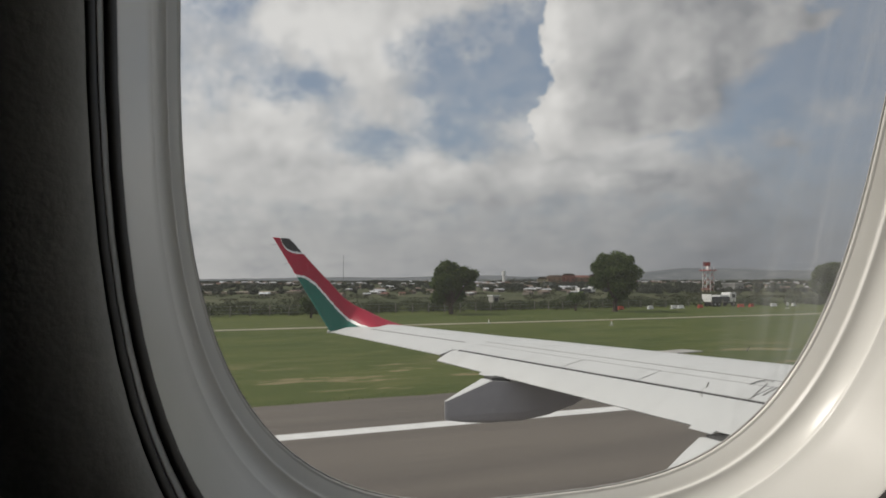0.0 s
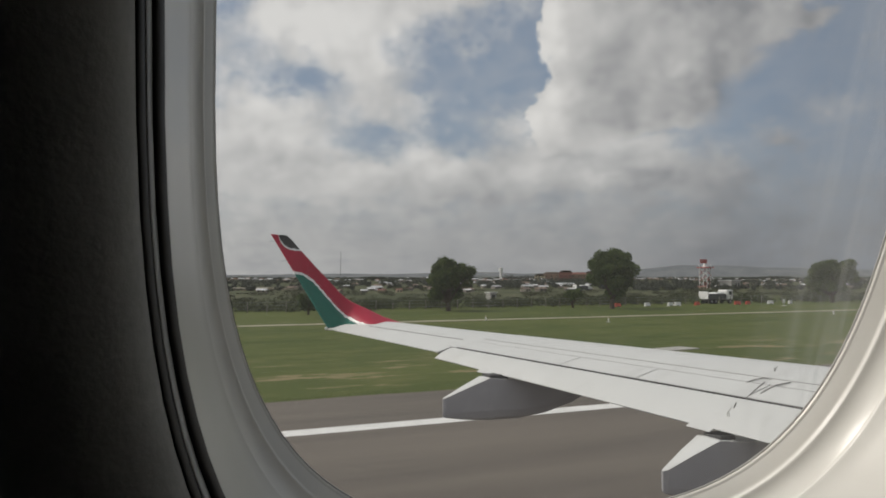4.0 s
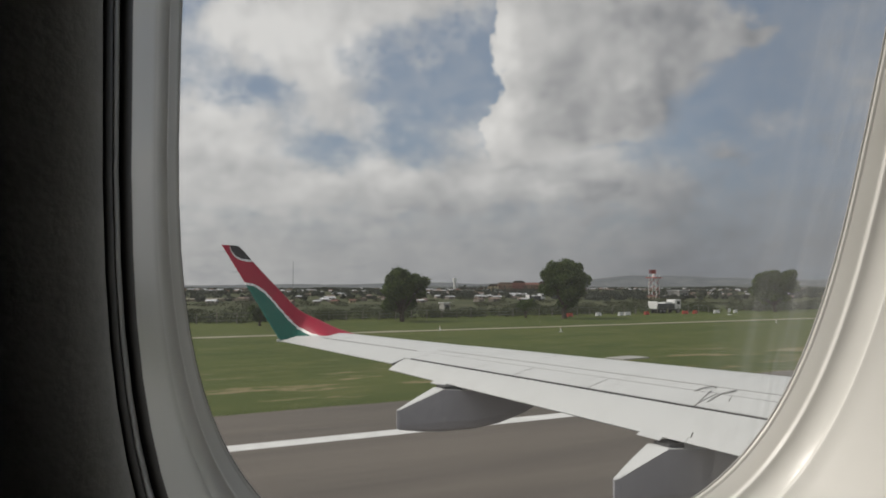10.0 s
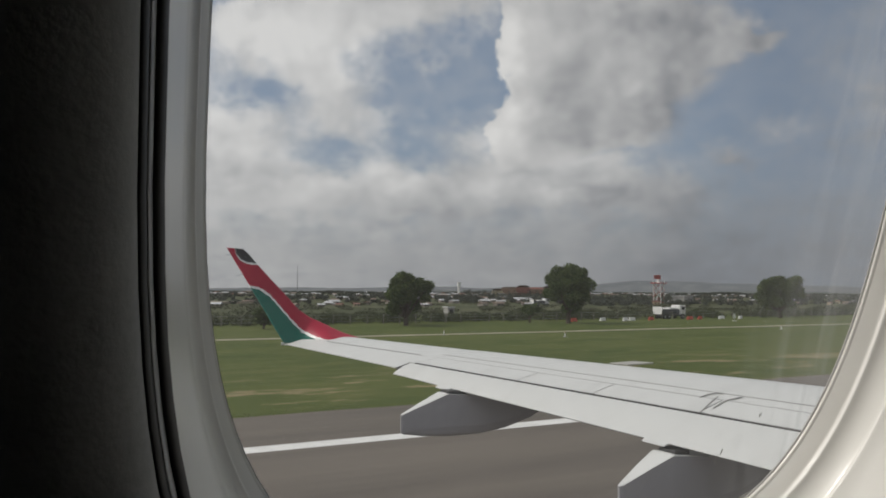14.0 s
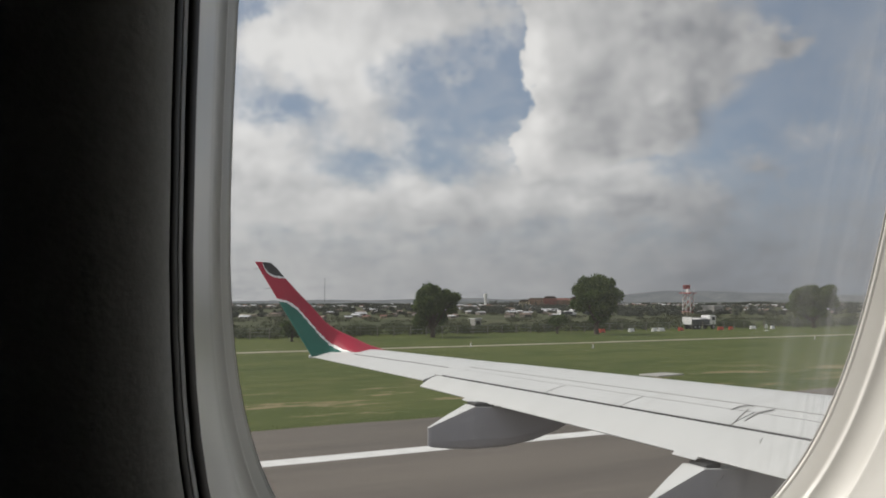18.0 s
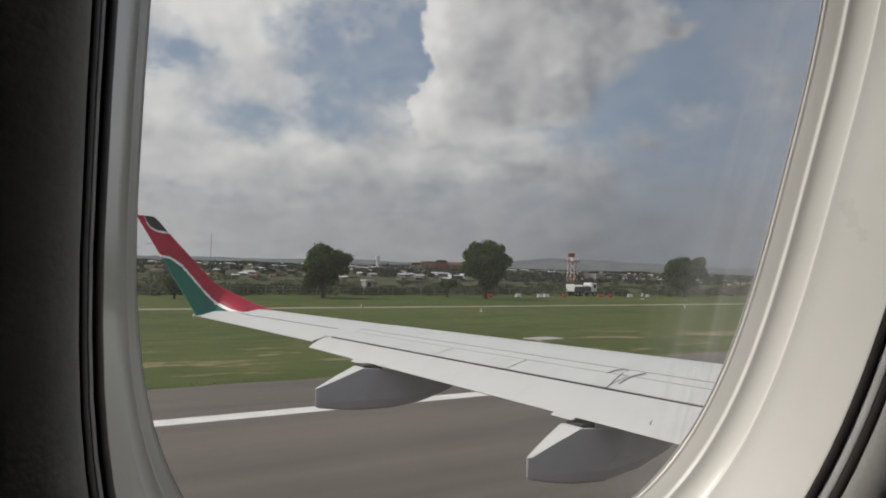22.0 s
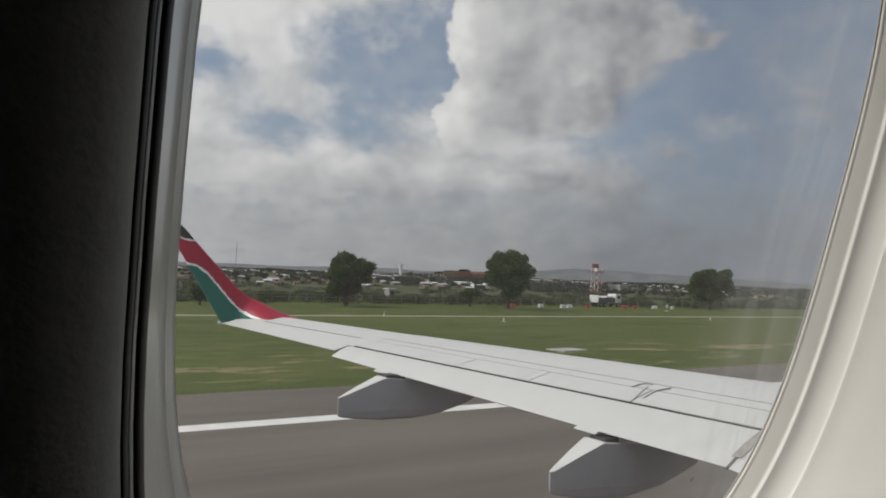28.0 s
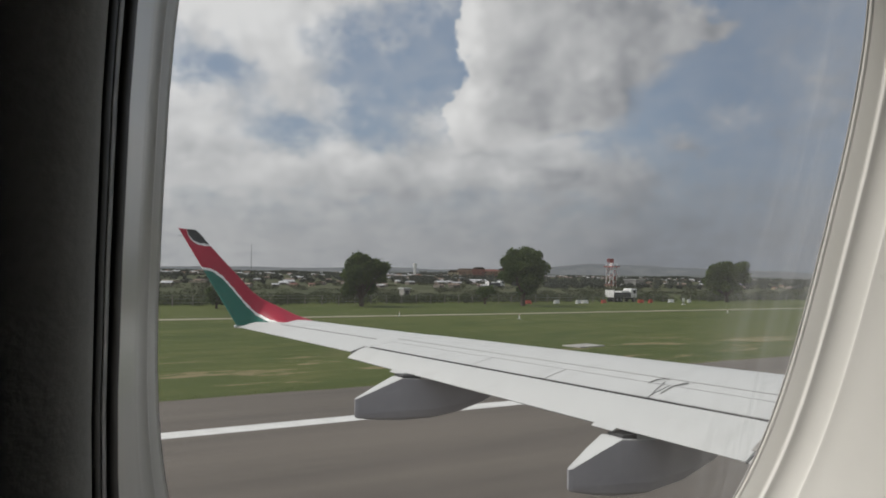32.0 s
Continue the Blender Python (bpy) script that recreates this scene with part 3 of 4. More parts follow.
def flap_row(y):
    """Points along the flap's upper side at y, from the gap towards the rear edge."""
    xg, zg = x_gap(y) - 0.008, z_gap(y) + 0.001
    xt, zt = te_line(y)
    return [(xg + (xt - xg) * u, y, zg + (zt - zg) * u + 0.022 * math.sin(math.pi * u)) for u in (0.03, 0.2, 0.4, 0.6, 0.78)]


part("rub_strip", plate([flap_row(y) for y in (5.475, 5.515, 5.555)], 0.006, 0.007), WORN, wing, "worn grey rub strip between the flaps")
# dark strip paints the shade on the fixed wing's rear face above the flap
part("rear_seal", loft([[(x_gap(y) + 0.002, y, z_gap(y) + 0.002), (x_gap(y) - 0.006, y, z_gap(y) - 0.002), (x_gap(y) - 0.006, y, z_gap(y) - 0.06), (x_gap(y) + 0.004, y, z_gap(y) - 0.06)] for y in (1.2, 6.0, 10.42)]), SEAM_SHADE, wing)


# dark slot between the flap's outer end and the aileron
part("end_slot", loft([[(x, 10.474, z), (x, 10.547, z + 0.002), (x, 10.547, z - 0.04), (x, 10.474, z - 0.04)] for x, z in ((4.196, 3.309), (4.09, 3.278), (3.985, 3.246))]), SEAM_SHADE, wing, "dark slot at the end of the flap")
# small tabs on the flap's rear edge over the fairings
for y0, y1 in ((9.46, 9.67), (6.72, 6.95)):
    rings = []
    for y in (y0, (y0 + y1) / 2, y1):
        xt, zt = te_line(y)
        rings.append([(xt + 0.02, y, zt + 0.011), (xt - 0.046, y, zt - 0.024), (xt - 0.046, y, zt - 0.030), (xt + 0.02, y, zt - 0.012)])
    part("edge_tab", loft(rings), WING, wing)


def canoe(name, stations, y0, lean):
    rings = []
    for x, top, low, hw in stations:
        mid = y0 + lean * (x - stations[0][0])
        ring = [(x, mid - hw, top), (x, mid - hw * 0.5, top + 0.006), (x, mid + hw * 0.5, top + 0.006), (x, mid + hw, top)]
        h = top - low
        for s, d in ((1.0, 0.45), (0.96, 0.75), (0.75, 0.93), (0.4, 1.0), (-0.4, 1.0), (-0.75, 0.93), (-0.96, 0.75), (-1.0, 0.45)):
            ring.append((x, mid + s * hw, top - d * h))
        rings.append(ring)
    bm = loft(rings)
    # faces turned upward take the white, all others the grey
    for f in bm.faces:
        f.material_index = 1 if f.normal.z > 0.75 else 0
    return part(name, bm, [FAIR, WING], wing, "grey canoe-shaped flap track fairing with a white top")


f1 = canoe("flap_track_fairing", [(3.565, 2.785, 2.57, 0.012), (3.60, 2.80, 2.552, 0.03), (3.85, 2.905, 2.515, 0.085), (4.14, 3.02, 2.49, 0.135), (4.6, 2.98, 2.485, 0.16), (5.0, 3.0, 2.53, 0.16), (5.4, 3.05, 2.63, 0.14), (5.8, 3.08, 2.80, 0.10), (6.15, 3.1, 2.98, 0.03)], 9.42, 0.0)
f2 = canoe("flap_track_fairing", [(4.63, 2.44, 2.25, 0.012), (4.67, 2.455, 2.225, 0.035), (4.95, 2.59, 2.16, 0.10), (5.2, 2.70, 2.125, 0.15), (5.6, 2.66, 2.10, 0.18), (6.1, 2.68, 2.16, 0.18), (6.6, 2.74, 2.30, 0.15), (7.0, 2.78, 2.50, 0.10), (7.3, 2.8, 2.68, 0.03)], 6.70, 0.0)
part("track_cutout", boxed(4.16, 4.42, 9.31, 9.53, 2.97, 3.055), SEAM_SHADE, f1, "dark cut-out under the flap")
part("track_cutout", boxed(5.25, 5.44, 6.59, 6.81, 2.64, 2.73), SEAM_SHADE, f2, "dark cut-out under the flap")
# small hinge fittings, dark slits proud of the spoilers
for pts, half in ((((6.014, 6.985), (6.122, 6.975), (6.206, 6.938), (6.223, 6.864)), 0.008), (((5.925, 6.725), (6.05, 6.737), (6.154, 6.740), (6.303, 6.685)), 0.011), (((5.79, 6.765), (5.943, 6.810), (6.145, 6.868)), 0.007)):
    part("hinge_slit", plate([[(x, y - half, z_top(y, x)) for x, y in pts], [(x, y + half, z_top(y, x)) for x, y in pts]], 0.006, 0.013), SLIT, wing)


def winglet():
    zl = [3.521, 3.618, 3.762, 3.865, 3.997, 4.268, 4.55, 4.833, 4.965, 5.056]
    xl = [4.311, 4.061, 3.821, 3.628, 3.461, 3.238, 2.996, 2.763, 2.666, 2.574]
    nv, nu = 110, 44
    bm = bmesh.new()
    grids = []
    for side in (0, 1):
        g = []
        for i in range(nv + 1):
            v = i / nv
            za, ze = 3.43 + 1.642 * v, 3.521 + 1.535 * v
            xa, xe = interp(za, [3.43, 3.688, 4.392, 5.072], [3.145, 3.007, 2.645, 2.291]), interp(ze, zl, xl)
            row = []
            for j in range(nu + 1):
                u = j / nu
                x, z = xa + (xe - xa) * u, za + (ze - za) * u
                y = 13.41 + 0.425 * (z - 3.42) - ease(x, 3.36, 3.86) * min(0.55, 0.44 * max(0.0, (4.0 - z) / 0.42) ** 1.7)
                t = 0.045 * (1 - 0.6 * v) * math.sqrt(max(0, 4 * u * (1 - u)))
                row.append(bm.verts.new((x, y + (t if side else -t), z)))
            g.append(row)
        grids.append(g)

    def colour(x, z):
        w = interp(x, [2.645, 2.799, 2.965, 3.141, 3.298, 3.466, 3.615, 3.75], [4.392, 4.361, 4.241, 4.022, 3.815, 3.626, 3.525, 3.47])
        if x < 3.75 and abs(z - w) < (0.020 if x < 2.85 else 0.027):
            return 1
        if x < 3.75 and z < w:
            return 2
        if x > 2.40:
            b = interp(x, [2.417, 2.448, 2.509, 2.622, 2.80], [5.10, 4.952, 4.861, 4.802, 4.79])
            if abs(z - b) < 0.016:
                return 1
            if z > b:
                return 3
        return 0

    for s, g in enumerate(grids):
        for i in range(nv):
            for j in range(nu):
                q = (g[i][j], g[i][j + 1], g[i + 1][j + 1], g[i + 1][j])
                f = bm.faces.new(q if s == 0 else tuple(reversed(q)))
                c = f.calc_center_median()
                f.material_index = colour(c.x, c.z)
                f.smooth = True
    for i in range(nv):
        for j in (0, nu):
            f = bm.faces.new((grids[0][i][j], grids[0][i + 1][j], grids[1][i + 1][j], grids[1][i][j]))
            c = f.calc_center_median()
            f.material_index = colour(c.x, c.z)
    for i in (0, nv):
        for j in range(nu):
            f = bm.faces.new((grids[0][i][j], grids[0][i][j + 1], grids[1][i][j + 1], grids[1][i][j]))
            c = f.calc_center_median()
            f.material_index = colour(c.x, c.z)
    bmesh.ops.recalc_face_normals(bm, faces=bm.faces)
    return part("winglet", bm, [RED, WHITE, GREEN, BLACK], wing, "red and green upswept winglet with a black tip patch")


winglet()
part("tip_rail", loft([[(3.15, 13.40, 3.405), (3.15, 13.43, 3.41), (3.15, 13.415, 3.42)], [(3.19, 13.38, 3.40), (3.19, 13.45, 3.41), (3.19, 13.415, 3.435)], [(3.7, 13.30, 3.43), (3.7, 13.44, 3.46), (3.7, 13.38, 3.49)]]), WHITE, wing)
bm = bmesh.new()
bmesh.ops.create_icosphere(bm, subdivisions=2, radius=0.028, matrix=pose(3.125, 13.425, 3.425))
part("tail_light", bm, WHITE, wing, "clear navigation light lens")
for zz in (4.95, 4.6, 3.60):
    xa = interp(zz, [3.43, 3.688, 4.392, 5.072], [3.145, 3.007, 2.645, 2.291])
    part("static_wick", rodded((xa, 13.41 + 0.425 * (zz - 3.42), zz), (xa - 0.10, 13.41 + 0.425 * (zz - 3.42), zz - 0.012), 0.003, sides=5), SEAM_SHADE, wing)

# ---- the cabin window ----
W0 = Vector((0.15755, 1.43906, 4.01526))
WU = Vector((0.99692, -0.07848, 0.0))
WV = Vector((-0.02141, -0.27199, 0.96206))
WN = Vector((-0.07550, -0.95909, -0.27283))
FRAME = Matrix((WU, WV, WN)).transposed().to_4x4()
FRAME.translation = W0
HALF_W, HALF_H, POWER = 0.14, 0.1844, 3.005


def outline(r, h, n=96):
    """Rounded window outline, grown by r, at h towards the cabin; in the window's own axes."""
    pts = []
    for i in range(n):
        t = 2 * math.pi * i / n
        c, s = math.cos(t), math.sin(t)
        pts.append(Vector((math.copysign(abs(c) ** (2 / POWER), c) * (HALF_W + r), math.copysign(abs(s) ** (2 / POWER), s) * (HALF_H + r), h)))
    return pts


def collar(profile):
    """A ring swept round the window from a profile of (grow, height)."""
    bm = bmesh.new()
    rings = [[bm.verts.new(p) for p in outline(r, h)] for r, h in profile]
    for a, b in zip(rings, rings[1:]):
        n = len(a)
        for i in range(n):
            f = bm.faces.new((a[i], a[(i + 1) % n], b[(i + 1) % n], b[i]))
            f.smooth = True
    bmesh.ops.recalc_face_normals(bm, faces=bm.faces)
    return bm


window = thing("window_1", "rounded aircraft cabin window in a cream plastic surround", "window", kind="structure")
window.matrix_world = FRAME
pane_bm = bmesh.new()
pane_bm.faces.new([pane_bm.verts.new(p) for p in outline(0.006, -0.0004)])
pane = part("pane", pane_bm, GLASS, window, "clear dusty acrylic pane with wiped streaks")
pane.visible_shadow = False
for (ua, va), (ub, vb), wd in (((0.0742, -0.1398), (0.0735, -0.1422), 0.0003), ((0.0722, -0.1418), (0.0706, -0.1446), 0.0001), ((0.0925, -0.1240), (0.0917, -0.1264), 0.00018), ((0.0911, -0.1246), (0.0916, -0.1260), 0.0001)):
    part("scratch", plate([[(ua - wd, va, 0.0), (ub - wd, vb, 0.0)], [(ua + wd, va, 0.0), (ub + wd, vb, 0.0)]], 0.0001, 0.0002), SCRATCH, window, "short dark scratch on the pane")
SCUFF = two_tone("pale_scuff", (0.34, 0.34, 0.33), (0.46, 0.46, 0.44), 300.0, 0.8)
for (ua, va), (ub, vb), wd in (((0.0712, -0.1438), (0.0720, -0.1462), 0.00016), ((0.0703, -0.1442), (0.0709, -0.1460), 0.00010)):
    part("scuff", plate([[(ua - wd, va, 0.0), (ub - wd, vb, 0.0)], [(ua + wd, va, 0.0), (ub + wd, vb, 0.0)]], 0.0001, 0.0002), SCUFF, window, "short pale scuff on the pane")
part("pane_seal", collar([(0.008, -0.0006), (0.0006, -0.0006), (0.0006, 0.0002), (0.0010, 0.0003), (0.003, 0.0003)]), SEAL, window, "thin grey seal")
part("inner_lip", collar([(0.0009, 0.0001), (0.0008, 0.0007), (0.0008, 0.0014), (0.0011, 0.0018), (0.0014, 0.0021), (0.0017, 0.0027)]), REVEAL, window, "narrow rounded lip")
part("inner_reveal", collar([(0.0015, 0.0023), (0.0017, 0.0028), (0.0022, 0.0040), (0.0028, 0.0054), (0.0034, 0.0067), (0.0039, 0.0077), (0.0042, 0.0084), (0.0042, 0.0090), (0.0040, 0.0097), (0.0039, 0.0102), (0.0041, 0.0107), (0.0045, 0.0112), (0.0051, 0.0120), (0.0058, 0.0132), (0.0064, 0.0147), (0.0069, 0.0165), (0.0072, 0.0185), (0.0074, 0.0203), (0.0075, 0.0216), (0.0073, 0.0223)]), REVEAL, window, "cream moulded reveal with a rounded ridge")
part("outer_reveal", collar([(0.0078, 0.0218), (0.0073, 0.0222), (0.0072, 0.0227), (0.0075, 0.0234), (0.0084, 0.0300), (0.0098, 0.0390), (0.0112, 0.0480), (0.0123, 0.0556), (0.0126, 0.0570), (0.0131, 0.0572), (0.0136, 0.0540)]), REVEAL, window, "plain cream outer reveal")
part("gasket", collar([(0.0124, 0.0560), (0.0127, 0.0576), (0.0132, 0.0590), (0.0140, 0.0599), (0.0148, 0.0600), (0.0152, 0.0570)]), RUBBER, window, "black rubber gasket")
part("trim_strip", collar([(0.0147, 0.0585), (0.0149, 0.0604), (0.0152, 0.0620), (0.0156, 0.0633), (0.0160, 0.0636), (0.0163, 0.0600)]), TRIM, window, "thin grey trim strip")
part("outer_gasket", collar([(0.0158, 0.0615), (0.0160, 0.0640), (0.0164, 0.0656), (0.0170, 0.0666), (0.0176, 0.0668), (0.0180, 0.0630)]), RUBBER, window, "black outer gasket")


# ---- the fuselage round the seat: a barrel along x ----
AXIS_Z, R_OUT, R_IN, MID_ANG = 3.60, 1.50, 1.40, 15.83


def on_barrel(x, ang, r):
    return Vector((x, r * math.cos(radians(ang)), AXIS_Z + r * math.sin(radians(ang))))


def barrel(xs, angs, holes=()):
    """Curved wall cells of the barrel; holes: (x0, x1, angle0, angle1) left open."""
    bm = bmesh.new()
    for x0, x1 in zip(xs, xs[1:]):
        for a0, a1 in zip(angs, angs[1:]):
            xm, am = (x0 + x1) / 2, (a0 + a1) / 2
            if any(h[0] < xm < h[1] and h[2] < am < h[3] for h in holes):
                continue
            o = [bm.verts.new(on_barrel(x, a, R_OUT)) for x, a in ((x0, a0), (x1, a0), (x1, a1), (x0, a1))]
            n = [bm.verts.new(on_barrel(x, a, R_IN)) for x, a in ((x0, a0), (x1, a0), (x1, a1), (x0, a1))]
            bm.faces.new(o)
            f = bm.faces.new(list(reversed(n)))
            f.material_index = 1
            for q in range(4):
                f = bm.faces.new((o[q], n[q], n[(q + 1) % 4], o[(q + 1) % 4]))
                f.material_index = 1
    return bm


def window_skirt(start, r, grow):
    """From rings round the window out to the curve of the barrel; in the world's axes."""
    bm = bmesh.new()
    rings = [[bm.verts.new(FRAME @ p) for p in outline(a, h)] for a, h in start]
    n = len(rings[0])
    far = []
    for i in range(n):
        q = 2 * math.pi * i / n
        c, s = math.cos(q), math.sin(q)
        m = max(abs(c), abs(s))
        far.append(bm.verts.new(on_barrel(W0.x + c / m * (0.45 + grow), MID_ANG + s / m * (16.0 + grow * 30), r)))
    rings.append(far)
    for a, c in zip(rings, rings[1:]):
        for i in range(n):
            f = bm.faces.new((a[i], a[(i + 1) % n], c[(i + 1) % n], c[i]))
            f.smooth = True
    bmesh.ops.recalc_face_normals(bm, faces=bm.faces)
    return bm


tagged(part("wall_left", window_skirt(((0.0174, 0.0640), (0.0177, 0.0676), (0.0188, 0.0705), (0.0210, 0.0740), (0.0250, 0.0778), (0.0330, 0.0814), (0.0480, 0.0844), (0.0720, 0.0860), (0.1000, 0.0866), (0.14, 0.087)), R_IN - 0.004, 0.02), LINER), "grey textured cabin sidewall panel round the window", "wall", kind="structure")
tagged(part("wall_skin", window_skirt(((0.0030, -0.0012), (0.03, -0.0014)), R_OUT + 0.004, 0.02), WHITE), "white outer fuselage skin round the window", "wall", kind="structure")
XS = [-2.5, -1.6, -0.8, W0.x - 0.45, W0.x + 0.45, 1.2, 1.9, 2.5]
LEFT = [-40, -30, -20, -10, MID_ANG - 16, MID_ANG + 16, 38, 46, 54]
tagged(part("wall_side", barrel(XS, LEFT, [(W0.x - 0.45, W0.x + 0.45, MID_ANG - 16, MID_ANG + 16)]), [WHITE, CABIN]), "curved fuselage side round the seat row", "wall", kind="structure")
tagged(part("ceiling", barrel([-2.5, 0.0, 2.5], list(range(54, 130, 6)) + [130]), [WHITE, CABIN]), "dim curved cabin ceiling", "ceiling", kind="structure")
xs, gaps = [-2.5], []
for c in (-2.0, 1.2):
    xs += [c - 0.14, c + 0.14]
    gaps.append((c - 0.14, c + 0.14, 156, 171))
xs.append(2.5)
tagged(part("wall_right", barrel(xs, [130, 138, 147, 156, 171, 180, 190, 200, 210, 220], gaps), [WHITE, CABIN]), "dim opposite cabin wall with a row of windows", "wall", kind="structure")
tagged(part("wall_belly", barrel([-2.5, 0.0, 2.5], list(range(220, 321, 10))), [WHITE, CABIN]), "rounded fuselage underside", "wall", kind="structure")
tagged(part("wall_outer", barrel([2.5, 5.5, 8.5, 11.5], list(range(0, 361, 8))), [WHITE, CABIN]), "white fuselage barrel above the wing root", "wall", kind="structure")
tagged(part("floor", boxed(-2.49, 2.49, -1.10, 1.10, 2.72, 2.80), CABIN), "dark cabin floor", "floor", kind="structure")


def disc(x):
    return loft([[on_barrel(xx, a, R_OUT - 0.01) for a in range(0, 360, 10)] for xx in (x - 0.03, x + 0.03)])


for nm, x in (("wall_rear", -2.53), ("wall_front", 2.53), ("wall_forward", 11.53)):
    tagged(part(nm, disc(x), CABIN), "dim round bulkhead closing the fuselage", "wall", kind="structure")

# ---- ground, runway ----


def land(x, y):
    """Height of the land: level airfield, then a slow uneven rise."""
    d = max(0.0, y - 105.0)
    rise = 0.0105 * d * d / (d + 40.0)
    rise = 10.5 * math.tanh(rise / 10.5) if rise else 0.0
    if d:
        rise += min(1, d / 200) * 0.8 * noise.noise(Vector((x * 0.004, y * 0.004, 0.3)))
    return rise


def ground_sheet():
    xs = np.concatenate([np.linspace(-4200, -700, 8), np.linspace(-600, 1500, 64), np.linspace(1700, 4200, 8)])
    ys = np.concatenate([np.linspace(-4200, -300, 6), np.linspace(-100, 125, 6), np.linspace(132, 1400, 90), np.linspace(1600, 4200, 8)])
    verts = [(x, y, land(x, y)) for y in ys for x in xs]
    nx = len(xs)
    faces = [(j * nx + i, j * nx + i + 1, (j + 1) * nx + i + 1, (j + 1) * nx + i) for j in range(len(ys) - 1) for i in range(nx - 1)]
    me = bpy.data.meshes.new("ground")
    me.from_pydata(verts, [], faces)
    me.materials.append(MEADOW)
    return new("ground", me)


tagged(ground_sheet(), "green mown airfield grass rising to distant fields", "ground", kind="structure")


def strip(name, mat, edge_near, edge_far, x0, x1, z, step, thick=0.03):
    """A long slab whose two edges wander as given."""
    bm = bmesh.new()
    xs = np.arange(x0, x1 + step, step)
    rows = []
    for x in xs:
        a, b = edge_near(x), edge_far(x)
        rows.append([bm.verts.new((x, a, z)), bm.verts.new((x, b, z)), bm.verts.new((x, b + 0.05, z - thick)), bm.verts.new((x, a - 0.05, z - thick))])
    for p, q in zip(rows, rows[1:]):
        for i in range(4):
            j = (i + 1) % 4
            bm.faces.new((p[i], p[j], q[j], q[i]))
    bmesh.ops.recalc_face_normals(bm, faces=bm.faces)
    return part(name, bm, mat)


def wander(x, amp, size, seed):
    return amp * (noise.noise(Vector((x / size, seed, 0.0))) + 0.5 * noise.noise(Vector((x / size * 3.1, seed, 4.0))))


runway = strip("runway", ASPHALT, lambda x: -24.0, lambda x: 25.03 + wander(x, 0.22, 3.0, 1.0), -260, 700, 0.03, 0.8)
tagged(runway, "grey worn asphalt runway with dark streaks", "runway", kind="structure")
stripe = strip("edge_line", LINE, lambda x: 19.62 + wander(x, 0.02, 2.0, 5.0), lambda x: 20.24 + wander(x, 0.02, 2.0, 7.0), -260, 700, 0.036, 1.0, 0.004)
tagged(stripe, "white painted runway edge line", "road marking", kind="structure")
track = strip("perimeter_track", DIRT, lambda x: 66.1 + wander(x, 0.8, 60.0, 2.0), lambda x: 67.6 + wander(x, 0.8, 60.0, 2.0) + wander(x, 0.4, 5.0, 9.0), -260, 900, 0.03, 3.0)
tagged(track, "pale dirt perimeter track across the grass", "track", kind="structure")

# ---- far hills ----


def ridge(name, mat, dist, profile, label):
    """A long far ridge: a rounded bank whose crest follows a few heights by bearing."""
    bm = bmesh.new()
    rows = []
    for a in np.arange(-40, 111, 0.5):
        e = interp(a, [p[0] for p in profile], [p[1] for p in profile])
        e += 0.07 * noise.noise(Vector((a * 0.35, dist * 0.01, 0))) + 0.03 * noise.noise(Vector((a * 1.7, dist * 0.01, 2)))
        row = []
        for dd, hf in ((0.90, 0.0), (0.94, 0.55), (0.98, 0.9), (1.0, 1.0), (1.03, 0.85), (1.08, 0.0)):
            d = dist * dd
            h = 3.9 + dist * math.tan(radians(max(e, 0.02)))
            row.append(bm.verts.new((d * math.sin(radians(a)), d * math.cos(radians(a)), -20 + (h + 20) * hf)))
        rows.append(row)
    for p, q in zip(rows, rows[1:]):
        for i in range(5):
            f = bm.faces.new((p[i], q[i], q[i + 1], p[i + 1]))
            f.smooth = True
    ob = part(name, bm, mat)
    tagged(ob, label, "hill", kind="structure")


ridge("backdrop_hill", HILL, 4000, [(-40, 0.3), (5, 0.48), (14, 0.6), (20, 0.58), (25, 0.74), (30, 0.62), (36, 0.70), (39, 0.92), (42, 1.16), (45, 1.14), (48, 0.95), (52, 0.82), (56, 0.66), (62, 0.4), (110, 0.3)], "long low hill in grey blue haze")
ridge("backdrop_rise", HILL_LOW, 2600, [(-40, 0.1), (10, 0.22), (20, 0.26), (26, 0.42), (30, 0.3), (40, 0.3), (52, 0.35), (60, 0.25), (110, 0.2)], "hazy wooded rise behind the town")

# ---- plants ----


def leaves(name, centres, sizes, size, rng, flat=0.0):
    """Many small folded leaf clumps: one quad pair each, round given centres."""
    verts, faces = [], []
    c = np.asarray(centres, float)
    n = len(c)
    a = rng.normal(size=(n, 3))
    a[:, 2] *= 0.7
    a /= np.linalg.norm(a, axis=1)[:, None]
    b = np.cross(a, rng.normal(size=(n, 3)))
    b /= np.linalg.norm(b, axis=1)[:, None]
    s = size * rng.uniform(0.6, 1.35, n)[:, None]
    up = np.cross(a, b)
    p = np.stack([c - a * s, c - b * s * 0.55 + up * s * 0.18, c + a * s, c + b * s * 0.55 + up * s * 0.18], 1)
    verts = p.reshape(-1, 3).tolist()
    faces = []
    for i in range(n):
        k = 4 * i
        faces.append((k, k + 1, k + 2))
        faces.append((k, k + 2, k + 3))
    me = bpy.data.meshes.new(name)
    me.from_pydata(verts, [], faces)
    return me


